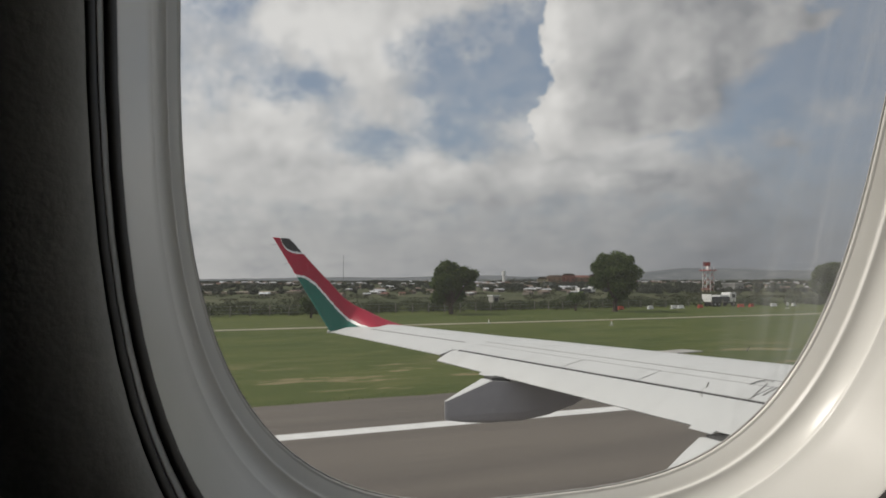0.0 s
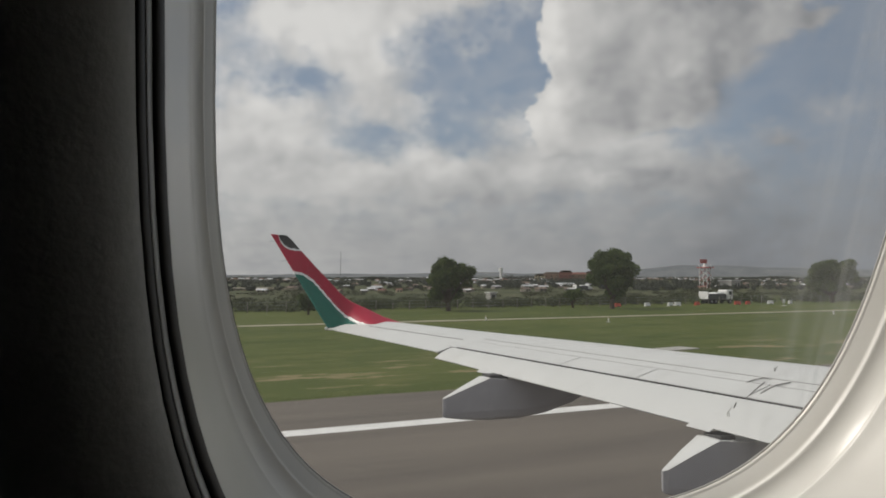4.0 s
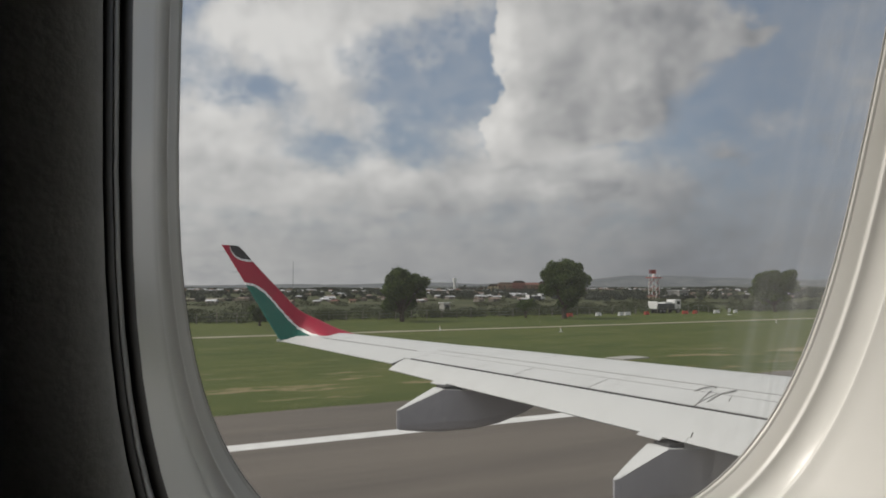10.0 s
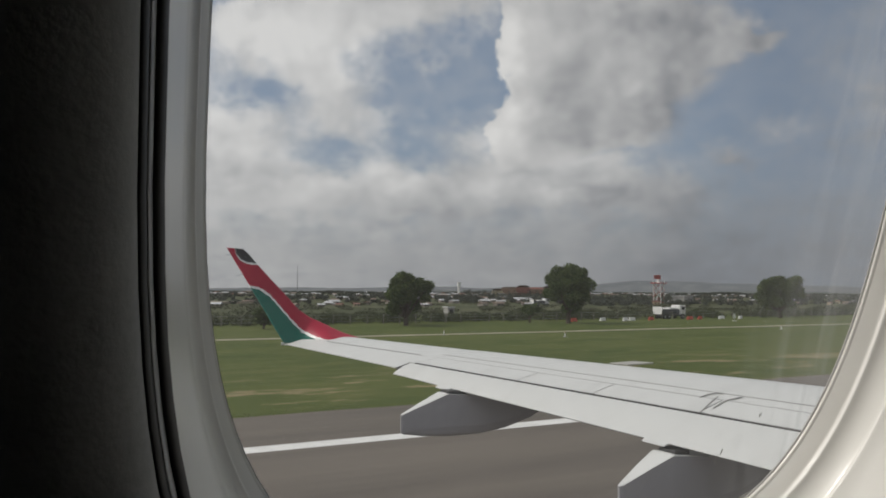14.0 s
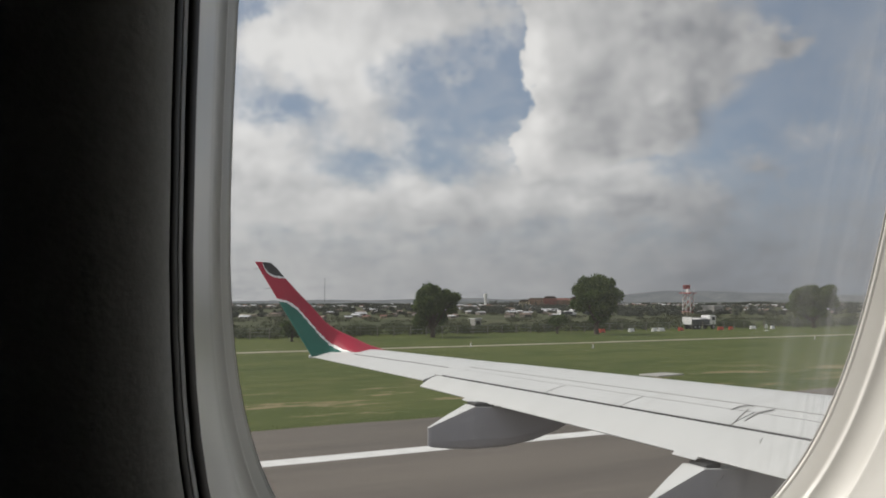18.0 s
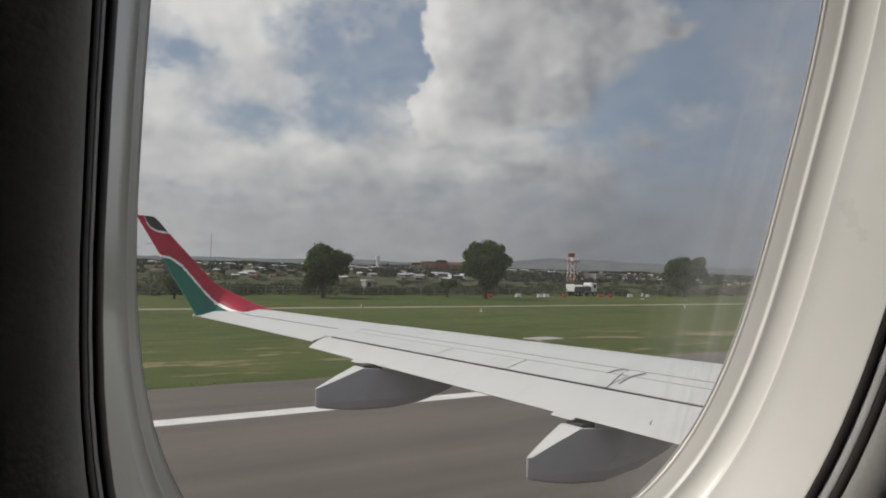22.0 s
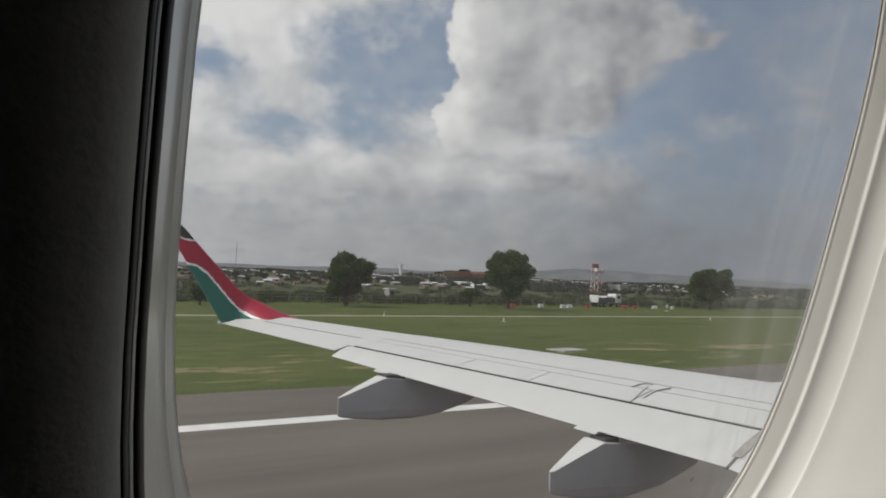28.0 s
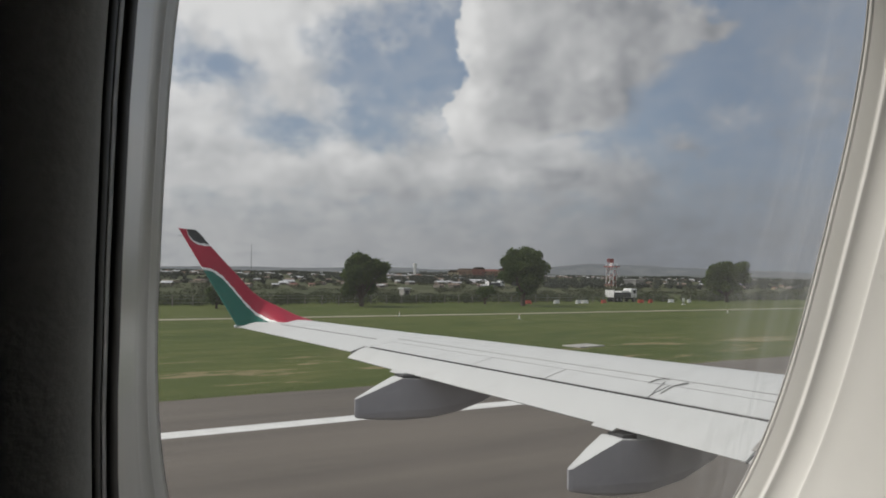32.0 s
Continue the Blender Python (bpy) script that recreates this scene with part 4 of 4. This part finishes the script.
def crown_points(rng, blobs, per, jitter):
    """Leaf places on the shells of overlapping clumps."""
    out = []
    for cx, cy, cz, r in blobs:
        d = rng.normal(size=(per, 3))
        d /= np.linalg.norm(d, axis=1)[:, None]
        rad = r * rng.uniform(0.45, 1.0, per) ** 0.5
        q = d * rad[:, None] * np.array([1.0, 1.0, 0.8]) + np.array([cx, cy, cz]) + rng.normal(scale=jitter, size=(per, 3))
        out.append(q)
    return np.concatenate(out)


def make_tree(name, label, at, height, width, seed, mat=None, per=560, clumps=66, trunk_h=0.15, group="trees beyond the perimeter track", leaf=0.17, open_crown=1.0):
    rng = np.random.default_rng(seed)
    tree = thing(name, label, "tree", at, rng.uniform(0, 360), group)
    base = height * trunk_h
    bm = bmesh.new()
    r0 = 0.035 * height + 0.06
    lean = rng.normal(scale=0.15, size=2)
    top = Vector((lean[0], lean[1], height * 0.5))
    rod(bm, (0, 0, -0.2), (lean[0] * 0.3, lean[1] * 0.3, base), r0 * 1.15, r0 * 0.8, 9)
    rod(bm, (lean[0] * 0.3, lean[1] * 0.3, base - 0.05), top, r0 * 0.8, r0 * 0.35, 8)
    blobs = []
    zc, hz, hw = height * 0.575, height * 0.40, width * 0.5
    # large lobes first, then clumps seated on them
    lobes = []
    for i in range(max(6, clumps // 6)):
        a, e = rng.uniform(0, 2 * math.pi), math.asin(rng.uniform(-1.0, 1.0))
        q = rng.uniform(0.42, 0.64)
        lobes.append((q * math.cos(a) * math.cos(e) * hw, q * math.sin(a) * math.cos(e) * hw, zc + q * math.sin(e) * hz, rng.uniform(0.34, 0.46) * min(hw, hz)))
    for i in range(clumps):
        lx, ly, lz, lr = lobes[i % len(lobes)]
        d = rng.normal(size=3)
        d /= np.linalg.norm(d)
        d *= lr * rng.uniform(0.6, 1.05) * open_crown
        z = max(base + 0.05 * height, lz + d[2] * 0.9)
        blobs.append((lx + d[0], ly + d[1], z, rng.uniform(0.11, 0.20) * (width + height) * 0.36))
    for b in blobs[::4]:
        mid = Vector((b[0] * 0.35, b[1] * 0.35, base + (b[2] - base) * 0.35))
        rod(bm, (lean[0] * 0.3, lean[1] * 0.3, base * 0.95), mid, r0 * 0.42, r0 * 0.28, 6)
        rod(bm, mid, (b[0], b[1], b[2]), r0 * 0.28, r0 * 0.08, 6)
    part("trunk", bm, BARK, tree, "brown forked trunk and limbs")
    me = leaves("crown", crown_points(rng, blobs, per, 0.12), None, leaf, rng)
    me.materials.append(mat or LEAF)
    part("crown", me, None, tree, "dense uneven crown of leaf clumps")
    return tree


def bearing(az, dist_y):
    """A ground place at bearing az (degrees from straight out over the wing) on the line y = dist_y."""
    x = math.tan(radians(az)) * (dist_y - 1.24)
    return (x, dist_y, land(x, dist_y))


make_tree("mango_tree", "dark green round-crowned tree by the fence", bearing(24.0, 88), 7.2, 7.4, 11, per=480, clumps=54, trunk_h=0.14)
make_tree("mango_tree", "tall dark green tree with a dense crown", bearing(36.8, 85), 8.8, 7.6, 12, trunk_h=0.14)
make_tree("shade_tree", "broad green tree with an open crown", bearing(52.0, 90), 8.0, 8.0, 13, LEAF_PALE, per=520, clumps=60, trunk_h=0.14, open_crown=1.25)
make_tree("young_tree", "small bushy tree beside the fence", bearing(33.8, 90), 3.6, 3.2, 15, LEAF, per=110, clumps=16, leaf=0.16, trunk_h=0.12)
make_tree("young_tree", "small round bush tree in the grass", bearing(13.0, 86), 3.0, 3.4, 16, LEAF, per=110, clumps=16, leaf=0.16, trunk_h=0.1)


def foliage_stuff(name, label, spots, mat, leaf, per, category, rng):
    pts = []
    for x, y, w, h in spots:
        n = per
        d = rng.normal(size=(n, 3))
        d /= np.linalg.norm(d, axis=1)[:, None]
        d *= (rng.uniform(0.3, 1.0, n) ** 0.5)[:, None]
        z0 = land(x, y)
        q = np.stack([x + d[:, 0] * w, y + d[:, 1] * w * 0.8, z0 + h * 0.48 + d[:, 2] * h * 0.5], 1)
        pts.append(q)
    me = leaves(name, np.concatenate(pts), None, leaf, rng)
    me.materials.append(mat)
    ob = part(name, me, None)
    return tagged(ob, label, category, kind="stuff")


rng = np.random.default_rng(5)
spots = []
for x in np.arange(-70, 330, 0.55):
    g = noise.noise(Vector((x * 0.05, 3.0, 0)))
    if g < -0.42:
        continue
    if 88 < x < 98:
        continue
    spots.append((x + rng.normal() * 0.5, 98 + rng.normal() * 2.0, rng.uniform(0.9, 1.9), rng.uniform(0.9, 1.7) + (rng.uniform(0.3, 0.9) if rng.uniform() < 0.22 else 0) + max(0, g) * 1.6))
foliage_stuff("hedge", "uneven dark scrub hedge behind the perimeter track", spots, HEDGE, 0.12, 240, "hedge", rng)
spots = []
for i in range(420):
    y = rng.uniform(118, 260)
    x = rng.uniform(-40, 1.9 * y)
    spots.append((x, y, rng.uniform(1.5, 4.0), rng.uniform(0.4, 1.0)))
foliage_stuff("scrubland", "grey green scrub bushes on the far field", spots, SCRUB, 0.22, 130, "scrub", rng)
spots = []
for i in range(4200):
    y = 185 + 800 * rng.uniform() ** 1.15
    x = rng.uniform(-0.1 * y, 1.95 * y)
    az = math.degrees(math.atan2(x, y))
    built = noise.noise(Vector((az * 0.09, y * 0.004, 2.0))) > -0.04
    if noise.noise(Vector((x * 0.006, y * 0.008, 7.0))) < -0.3 or (built and rng.uniform() < 0.4):
        continue
    h = rng.uniform(0.9, 1.9) + 1.5 * max(0, noise.noise(Vector((x * 0.01, y * 0.004, 1.0)))) + (1.6 if rng.uniform() < 0.06 else 0.0)
    spots.append((x, y, h * rng.uniform(0.5, 1.0), h))
for i in range(16):
    x, y, z = bearing(28.5 + 0.16 * i + rng.normal() * 0.05, 600)
    spots.append((x, y, rng.uniform(0.9, 1.5), rng.uniform(4.0, 6.5)))
for i in range(34):
    x, y, z = bearing(29.5 + 0.26 * i, 490 + rng.normal() * 5)
    spots.append((x, y, rng.uniform(1.2, 3.2), rng.uniform(2.0, 5.6)))
foliage_stuff("woodland", "hazy belts of trees among distant houses", spots, HAZED_WOODS, 0.36, 120, "woods", rng)
spots = []
for a in np.arange(-6, 64, 0.16):
    d = rng.uniform(1050, 1300)
    h = rng.uniform(1.4, 2.8) + 3 * max(0, noise.noise(Vector((a * 0.3, 9.0, 0))))
    spots.append((d * math.sin(radians(a)), d * math.cos(radians(a)), h * 0.8, h))
foliage_stuff("skyline_woods", "long hazy line of distant trees on the skyline", spots, HAZED_WOODS, 1.6, 60, "woods", rng)
# tufts along the runway's edge and over the near grass
pts = []
for i in range(9000):
    x = rng.uniform(-14, 95)
    pts.append((x, 25.0 + rng.exponential(0.30), rng.uniform(0.0, 0.02)))
me = leaves("grass_tufts", np.array(pts), None, 0.024, rng)
me.materials.append(GRASS)
tagged(part("grass_tufts", me, None), "coarse grass tufts along the runway edge", "grass", kind="stuff")

# ---- town ----


def house_parts(h, w, d, e, r, wall_mat, roof_mat, doors=2):
    part("wall", boxed(-w / 2, w / 2, -d / 2, d / 2, -1.5, e), wall_mat, h)
    bm = bmesh.new()
    o = 0.35
    p = [bm.verts.new(q) for q in ((-w / 2 - o, -d / 2 - o, e), (w / 2 + o, -d / 2 - o, e), (w / 2 + o, d / 2 + o, e), (-w / 2 - o, d / 2 + o, e), (-w / 2 - o, 0, e + r), (w / 2 + o, 0, e + r))]
    for f in ((0, 1, 5, 4), (2, 3, 4, 5), (0, 4, 3), (1, 2, 5), (3, 2, 1, 0)):
        bm.faces.new([p[i] for i in f])
    part("roof", bm, roof_mat, h, "sheet metal gable roof")
    for i in range(doors):
        x = (i + 0.5) / doors * w - w / 2
        part("window", boxed(x - 0.45, x + 0.45, -d / 2 - 0.03, -d / 2 + 0.05, 0.9, 1.9), DARK, h)


protos = []
for w, d, e, r, roof in ((4.6, 3.6, 1.9, 0.8, TIN), (6.2, 4.2, 2.0, 0.9, TIN), (3.6, 3.2, 1.8, 0.7, WHITE), (7.0, 4.2, 2.1, 0.9, TIN), (5.0, 4.0, 2.0, 0.8, RUSTY), (6.4, 4.6, 2.1, 0.9, RUSTY), (5.2, 4.0, 2.2, 0.8, DARKROOF), (4.4, 3.6, 2.4, 0.7, BRICKRED)):
    h = thing("house", "small low house with a rusty sheet metal roof" if roof is RUSTY else "small low house with a dark or red roof" if roof in (DARKROOF, BRICKRED) else "small low house with a bright sheet metal roof", "house", bearing(30, 420), 0, "houses of the distant town")
    house_parts(h, w, d, e, r, YELLOW if roof is BRICKRED else WALLS, roof, 2)
    protos.append(h)
rng = np.random.default_rng(21)
count = 0
while count < 380:
    y = 185 + 640 * rng.uniform() ** 1.1
    az = rng.uniform(3, 60)
    if noise.noise(Vector((az * 0.09, y * 0.004, 2.0))) < -0.04 or (az < 26 and rng.uniform() < 0.5):
        continue
    x, y, z = bearing(az, y)
    h = protos[count] if count < 8 else copy_thing(protos[int(rng.integers(0, 8))], Matrix())
    h.matrix_world = pose(x, y, z - 0.2, 0, 0, rng.normal(0, 25)) @ Matrix.Scale(rng.uniform(0.38, 0.58) + 0.0005 * (y - 185), 4)
    count += 1


def apartments():
    b = thing("apartment_block", "orange and red apartment blocks with brown roofs", "building", bearing(34.0, 520), -34)
    for i, (x, w, hgt, mat, roof) in enumerate(((-30, 9, 4.4, YELLOW, DARKROOF), (-20, 14, 6.0, ORANGE, DARKROOF), (-8, 11, 7.2, BRICKRED, DARKROOF), (3, 14, 5.6, ORANGE, BRICKRED), (15, 12, 6.6, ORANGE, DARKROOF), (28, 14, 4.2, BRICKRED, BRICKRED), (44, 9, 5.0, ORANGE, DARKROOF))):
        q = (0, 5, -3, 6, 1, -4, 3)[i]
        wall_ob = part("wall", boxed(x - w / 2, x + w / 2, q - 4, q + 4, -2, hgt), mat, b, "plastered storeys")
        bm = bmesh.new()
        p = [bm.verts.new(q) for q in ((x - w / 2 - 0.4, q - q + 4.4, hgt), (x + w / 2 + 0.4, q - q + 4.4, hgt), (x + w / 2 + 0.4, q + 4.4, hgt), (x - w / 2 - 0.4, q + 4.4, hgt), (x - w / 2 + 2, q, hgt + 1.7), (x + w / 2 - 2, q, hgt + 1.7))]
        for f in ((0, 1, 5, 4), (2, 3, 4, 5), (0, 4, 3), (1, 2, 5), (3, 2, 1, 0)):
            bm.faces.new([p[k] for k in f])
        part("roof", bm, roof, b)
        for fl in range(2):
            for c in range(3):
                xx = x - w / 2 + (c + 0.5) * w / 3
                part("window", boxed(xx - 0.45, xx + 0.45, q - 4.04, q - 3.9, 1.0 + fl * 2.6, 2.1 + fl * 2.6), DARK, wall_ob)
    return b


apartments()
earth = strip("bare_ground", EARTH, lambda x: 128 + wander(x, 3, 25, 3.0), lambda x: 146 + wander(x, 5, 22, 8.0), 60, 190, 0.05, 4.0)
tagged(earth, "patch of bare red earth beyond the hedge", "bare ground", kind="structure")


bank = strip("earth_bank", PALE_EARTH, lambda x: 236 + wander(x, 4, 25, 3.0), lambda x: 262 + wander(x, 6, 22, 8.0), 18, 62, land(40, 250) + 0.5, 3.0, 2.5)
tagged(bank, "pale bare earth bank at the edge of the town", "bare ground", kind="structure")


def radar(at):
    r = thing("radar_tower", "red and white lattice radar tower on a low hut", "radar tower", at, 20)
    for x in (-1.6, 1.6):
        for y in (-1.6, 1.6):
            part("leg", rodded((x, y, -1), (x * 0.9, y * 0.9, 8.0), 0.14, 0.12, sides=6), WHITE, r)
    for z0 in (0.0, 2.7, 5.3):
        for a, b in (((-1.6, -1.6), (1.6, -1.6)), ((1.6, -1.6), (1.6, 1.6)), ((1.6, 1.6), (-1.6, 1.6)), ((-1.6, 1.6), (-1.6, -1.6))):
            part("brace", rodded((*a, z0), (*b, z0 + 2.6), 0.07, sides=5), MASTRED, r)
            part("brace", rodded((*b, z0), (*a, z0 + 2.6), 0.07, sides=5), WHITE, r)
    part("platform", boxed(-2.4, 2.4, -2.4, 2.4, 7.9, 8.2), MASTRED, r, "red platform")
    for i in range(8):
        t = i * math.pi / 4
        part("railing_post", rodded((2.3 * math.cos(t), 2.3 * math.sin(t), 8.2), (2.3 * math.cos(t), 2.3 * math.sin(t), 9.2), 0.05, sides=5), WHITE, r)
    part("pedestal", rodded((0, 0, 8.2), (0, 0, 9.6), 0.7, 0.5, sides=12), WHITE, r)
    bm = bmesh.new()
    for i in range(12):
        t = (i - 5.5) / 5.5
        box(bm, t * 2.6 - 0.26, t * 2.6 + 0.26, 0.5 - 0.7 * (1 - t * t) - 0.05, 0.5 - 0.7 * (1 - t * t) + 0.05, 9.6, 11.2)
    part("antenna", bm, MASTRED, r, "curved red radar antenna")
    return r


radar(bearing(43.6, 215))
hut = thing("radar_hut", "low pale concrete hut beside the radar tower", "hut", bearing(45.3, 212), 20)
part("wall", boxed(-4, 4, -2.5, 2.5, -1, 3.0), CONCRETE, hut)
part("roof", boxed(-4.3, 4.3, -2.8, 2.8, 3.0, 3.25), WHITE, hut)
part("door", boxed(-0.5, 0.5, -2.56, -2.45, 0, 2.05), DARK, hut)
part("window", boxed(1.6, 2.8, -2.56, -2.45, 1.0, 2.0), DARK, hut)

tower = thing("water_tower", "slim white water tower among distant roofs", "tower", bearing(28.2, 640), 0)
part("shaft", rodded((0, 0, -2), (0, 0, 9.0), 1.3, 1.3, sides=14), WHITE, tower)
part("tank", rodded((0, 0, 8.6), (0, 0, 12.0), 2.0, 2.0, sides=14), WHITE, tower)
part("cap", rodded((0, 0, 12.0), (0, 0, 12.6), 2.0, 0.4, sides=14), CONCRETE, tower)

mast = thing("radio_mast", "thin grey lattice radio mast in the haze", "mast", bearing(15.5, 900), 0)
for i in range(6):
    part("section", rodded((0, 0, i * 6 - 1), (0, 0, i * 6 + 5.02), 0.45 - 0.04 * i, 0.41 - 0.04 * i, sides=6), STEEL, mast)


def truck(name, label, at, turn):
    t = thing(name, label, "truck", at, turn)
    cab = part("cab", boxed(1.55, 3.25, -1.15, 1.15, 0.85, 2.75, bevel=0.18), WHITE, t, "white cab")
    part("windscreen", boxed(3.16, 3.27, -0.95, 0.95, 1.75, 2.45, bevel=0.02), DARK, cab)
    for s in (-1, 1):
        part("side_window", boxed(2.1, 2.95, s * 1.13 - 0.03, s * 1.13 + 0.03, 1.75, 2.45, bevel=0.01), DARK, cab)
        part("headlight", boxed(3.2, 3.29, s * 0.85 - 0.16, s * 0.85 + 0.16, 1.0, 1.2, bevel=0.02), WHITE, cab)
    part("chassis", boxed(-3.4, 3.1, -0.45, 0.45, 0.62, 0.86), TRUCKGREY, t)
    body = part("tipper_body", boxed(-3.6, 1.35, -1.2, 1.2, 0.95, 1.95, bevel=0.05), TRUCKGREY, t, "dark grey open tipper body")
    for x in (-3.2, -2.2, -1.2, -0.2, 0.8):
        for s in (-1, 1):
            part("rib", boxed(x - 0.06, x + 0.06, s * 1.22 - 0.04, s * 1.22 + 0.04, 0.95, 1.95), TRUCKGREY, body)
    part("tail_board", boxed(-3.72, -3.6, -1.2, 1.2, 0.95, 2.45, bevel=0.02), WHITE, t, "raised white tail board")
    part("load", boxed(-1.2, 1.2, -1.0, 1.0, 1.9, 2.25, bevel=0.15), WHITE, t, "pale load")
    for x in (-2.7, -1.55, 2.45):
        for s in (-1, 1):
            w = part("wheel", rodded((x, s * 0.85, 0.5), (x, s * 1.17, 0.5), 0.5, sides=18), TYRE, t)
            part("rim", rodded((x, s * 1.165, 0.5), (x, s * 1.185, 0.5), 0.26, sides=14), STEEL, w)
    t.scale = (0.86, 0.86, 0.86)
    return t


x, y, z = bearing(44.4, 95.5)
truck("tipper_truck", "white cabbed tipper truck parked on the perimeter track", (x, y, z), 4)
x, y, z = bearing(34.6, 190)
truck("tipper_truck", "distant dark truck with a white cab", (x, y, z), 0)

# ---- airfield furniture ----
base = bearing(27.5, 22.9)
light = thing("runway_edge_light", "small runway edge light on a white base plate", "runway light", (base[0], base[1], 0.03), 0)
part("base_plate", rodded((0, 0, 0), (0, 0, 0.04), 0.22, 0.20, sides=20), WHITE, light, "white round base plate")
part("stem", rodded((0, 0, 0.04), (0, 0, 0.26), 0.05, 0.05, sides=10), STEEL, light)
part("lens", rodded((0, 0, 0.26), (0, 0, 0.40), 0.09, 0.06, sides=12), DARK, light)
copy_thing(light, pose(base[0] + 60, base[1], 0.03))
copy_thing(light, pose(base[0] - 60, base[1], 0.03))
# red and white plastic barriers closing off a taxiway
protos = []
for mat, lab in ((BARRED, "red plastic barrier block on the grass"), (WHITE, "white plastic barrier block on the grass")):
    b = thing("barrier_block", lab, "barrier", bearing(40, 92), 0, "barrier row on the grass")
    bm = bmesh.new()
    p = [[-0.5, -0.22, 0], [0.5, -0.22, 0], [0.5, 0.22, 0], [-0.5, 0.22, 0]]
    rings = [[(q[0] * s, q[1] * w, z) for q in p] for z, s, w in ((0, 1, 1), (0.15, 1, 0.95), (0.25, 1, 0.6), (0.52, 0.98, 0.45), (0.56, 0.9, 0.35))]
    part("block", loft(rings), mat, b)
    part("slot", boxed(-0.2, 0.2, -0.235, -0.19, 0.03, 0.11), DARK, b)
    protos.append(b)
for i, az in enumerate((37.2, 39.4, 41.1, 41.6, 43.0, 45.8, 46.5, 48.0, 49.3)):
    x, y, z = bearing(az, 90.5 + 0.4 * math.sin(i * 2.1))
    if i < 2:
        protos[i].matrix_world = pose(x, y, z, 0, 0, 5 * i)
    else:
        copy_thing(protos[(i * 5 // 3) % 2], pose(x, y, z, 0, 0, 17 * math.sin(i * 3.3)))
marker = thing("marker_board", "small white marker board on a post", "sign", bearing(48.9, 83), 0)
part("post", rodded((0, 0, -0.1), (0, 0, 0.7), 0.04, sides=8), STEEL, marker)
part("board", boxed(-0.25, 0.25, -0.03, 0.03, 0.45, 1.05, bevel=0.01), WHITE, marker)
part("foot", boxed(-0.3, 0.3, -0.2, 0.2, 0, 0.08, bevel=0.01), WHITE, marker)
for az, yy in ((36.5, 58), (17.8, 62), (52.0, 60), (27.0, 66)):
    m = thing("taxiway_marker", "short white and yellow marker post in the grass", "marker post", bearing(az, yy), 0, "marker posts in the grass")
    part("post", rodded((0, 0, -0.05), (0, 0, 0.35), 0.05, sides=8), WHITE, m)
    part("cap", rodded((0, 0, 0.35), (0, 0, 0.5), 0.07, 0.05, sides=8), YELLOW, m)
    part("foot", boxed(-0.16, 0.16, -0.16, 0.16, 0, 0.05), CONCRETE, m)
slab = thing("concrete_slab", "flat pale concrete slab in the grass", "slab", bearing(41.5, 34.0), 8)
part("slab", boxed(-1.1, 1.1, -0.7, 0.7, -0.02, 0.06, bevel=0.02), CONCRETE, slab)
hut2 = thing("guard_booth", "small grey booth beyond the track", "booth", bearing(27.4, 101), 10)
part("wall", boxed(-0.6, 0.6, -0.6, 0.6, 0, 2.1), CONCRETE, hut2)
part("roof", boxed(-0.75, 0.75, -0.75, 0.75, 2.1, 2.22), WHITE, hut2)
part("opening", boxed(-0.35, 0.35, -0.63, -0.55, 0.9, 1.8), DARK, hut2)
fence = thing("fence", "weathered post and wire perimeter fence", "fence", (0, 0, 0))
post_me = mesh_of(rodded((0, 0, -0.2), (0, 0, 1.35), 0.055, 0.05, sides=6), "post", POST)
for i in range(95):
    x = -20 + i * 2.4
    p = part("post", post_me, None, fence)
    p.location = (x, 93.2 + wander(x, 0.4, 60.0, 4.0), 0)
for z in (0.45, 0.9, 1.3):
    bm = bmesh.new()
    for i in range(94):
        xa, xb = -20 + i * 2.4, -20 + (i + 1) * 2.4
        rod(bm, (xa, 93.2 + wander(xa, 0.4, 60.0, 4.0), z), (xb, 93.2 + wander(xb, 0.4, 60.0, 4.0), z), 0.012, sides=4)
    part("wire", bm, STEEL, fence)
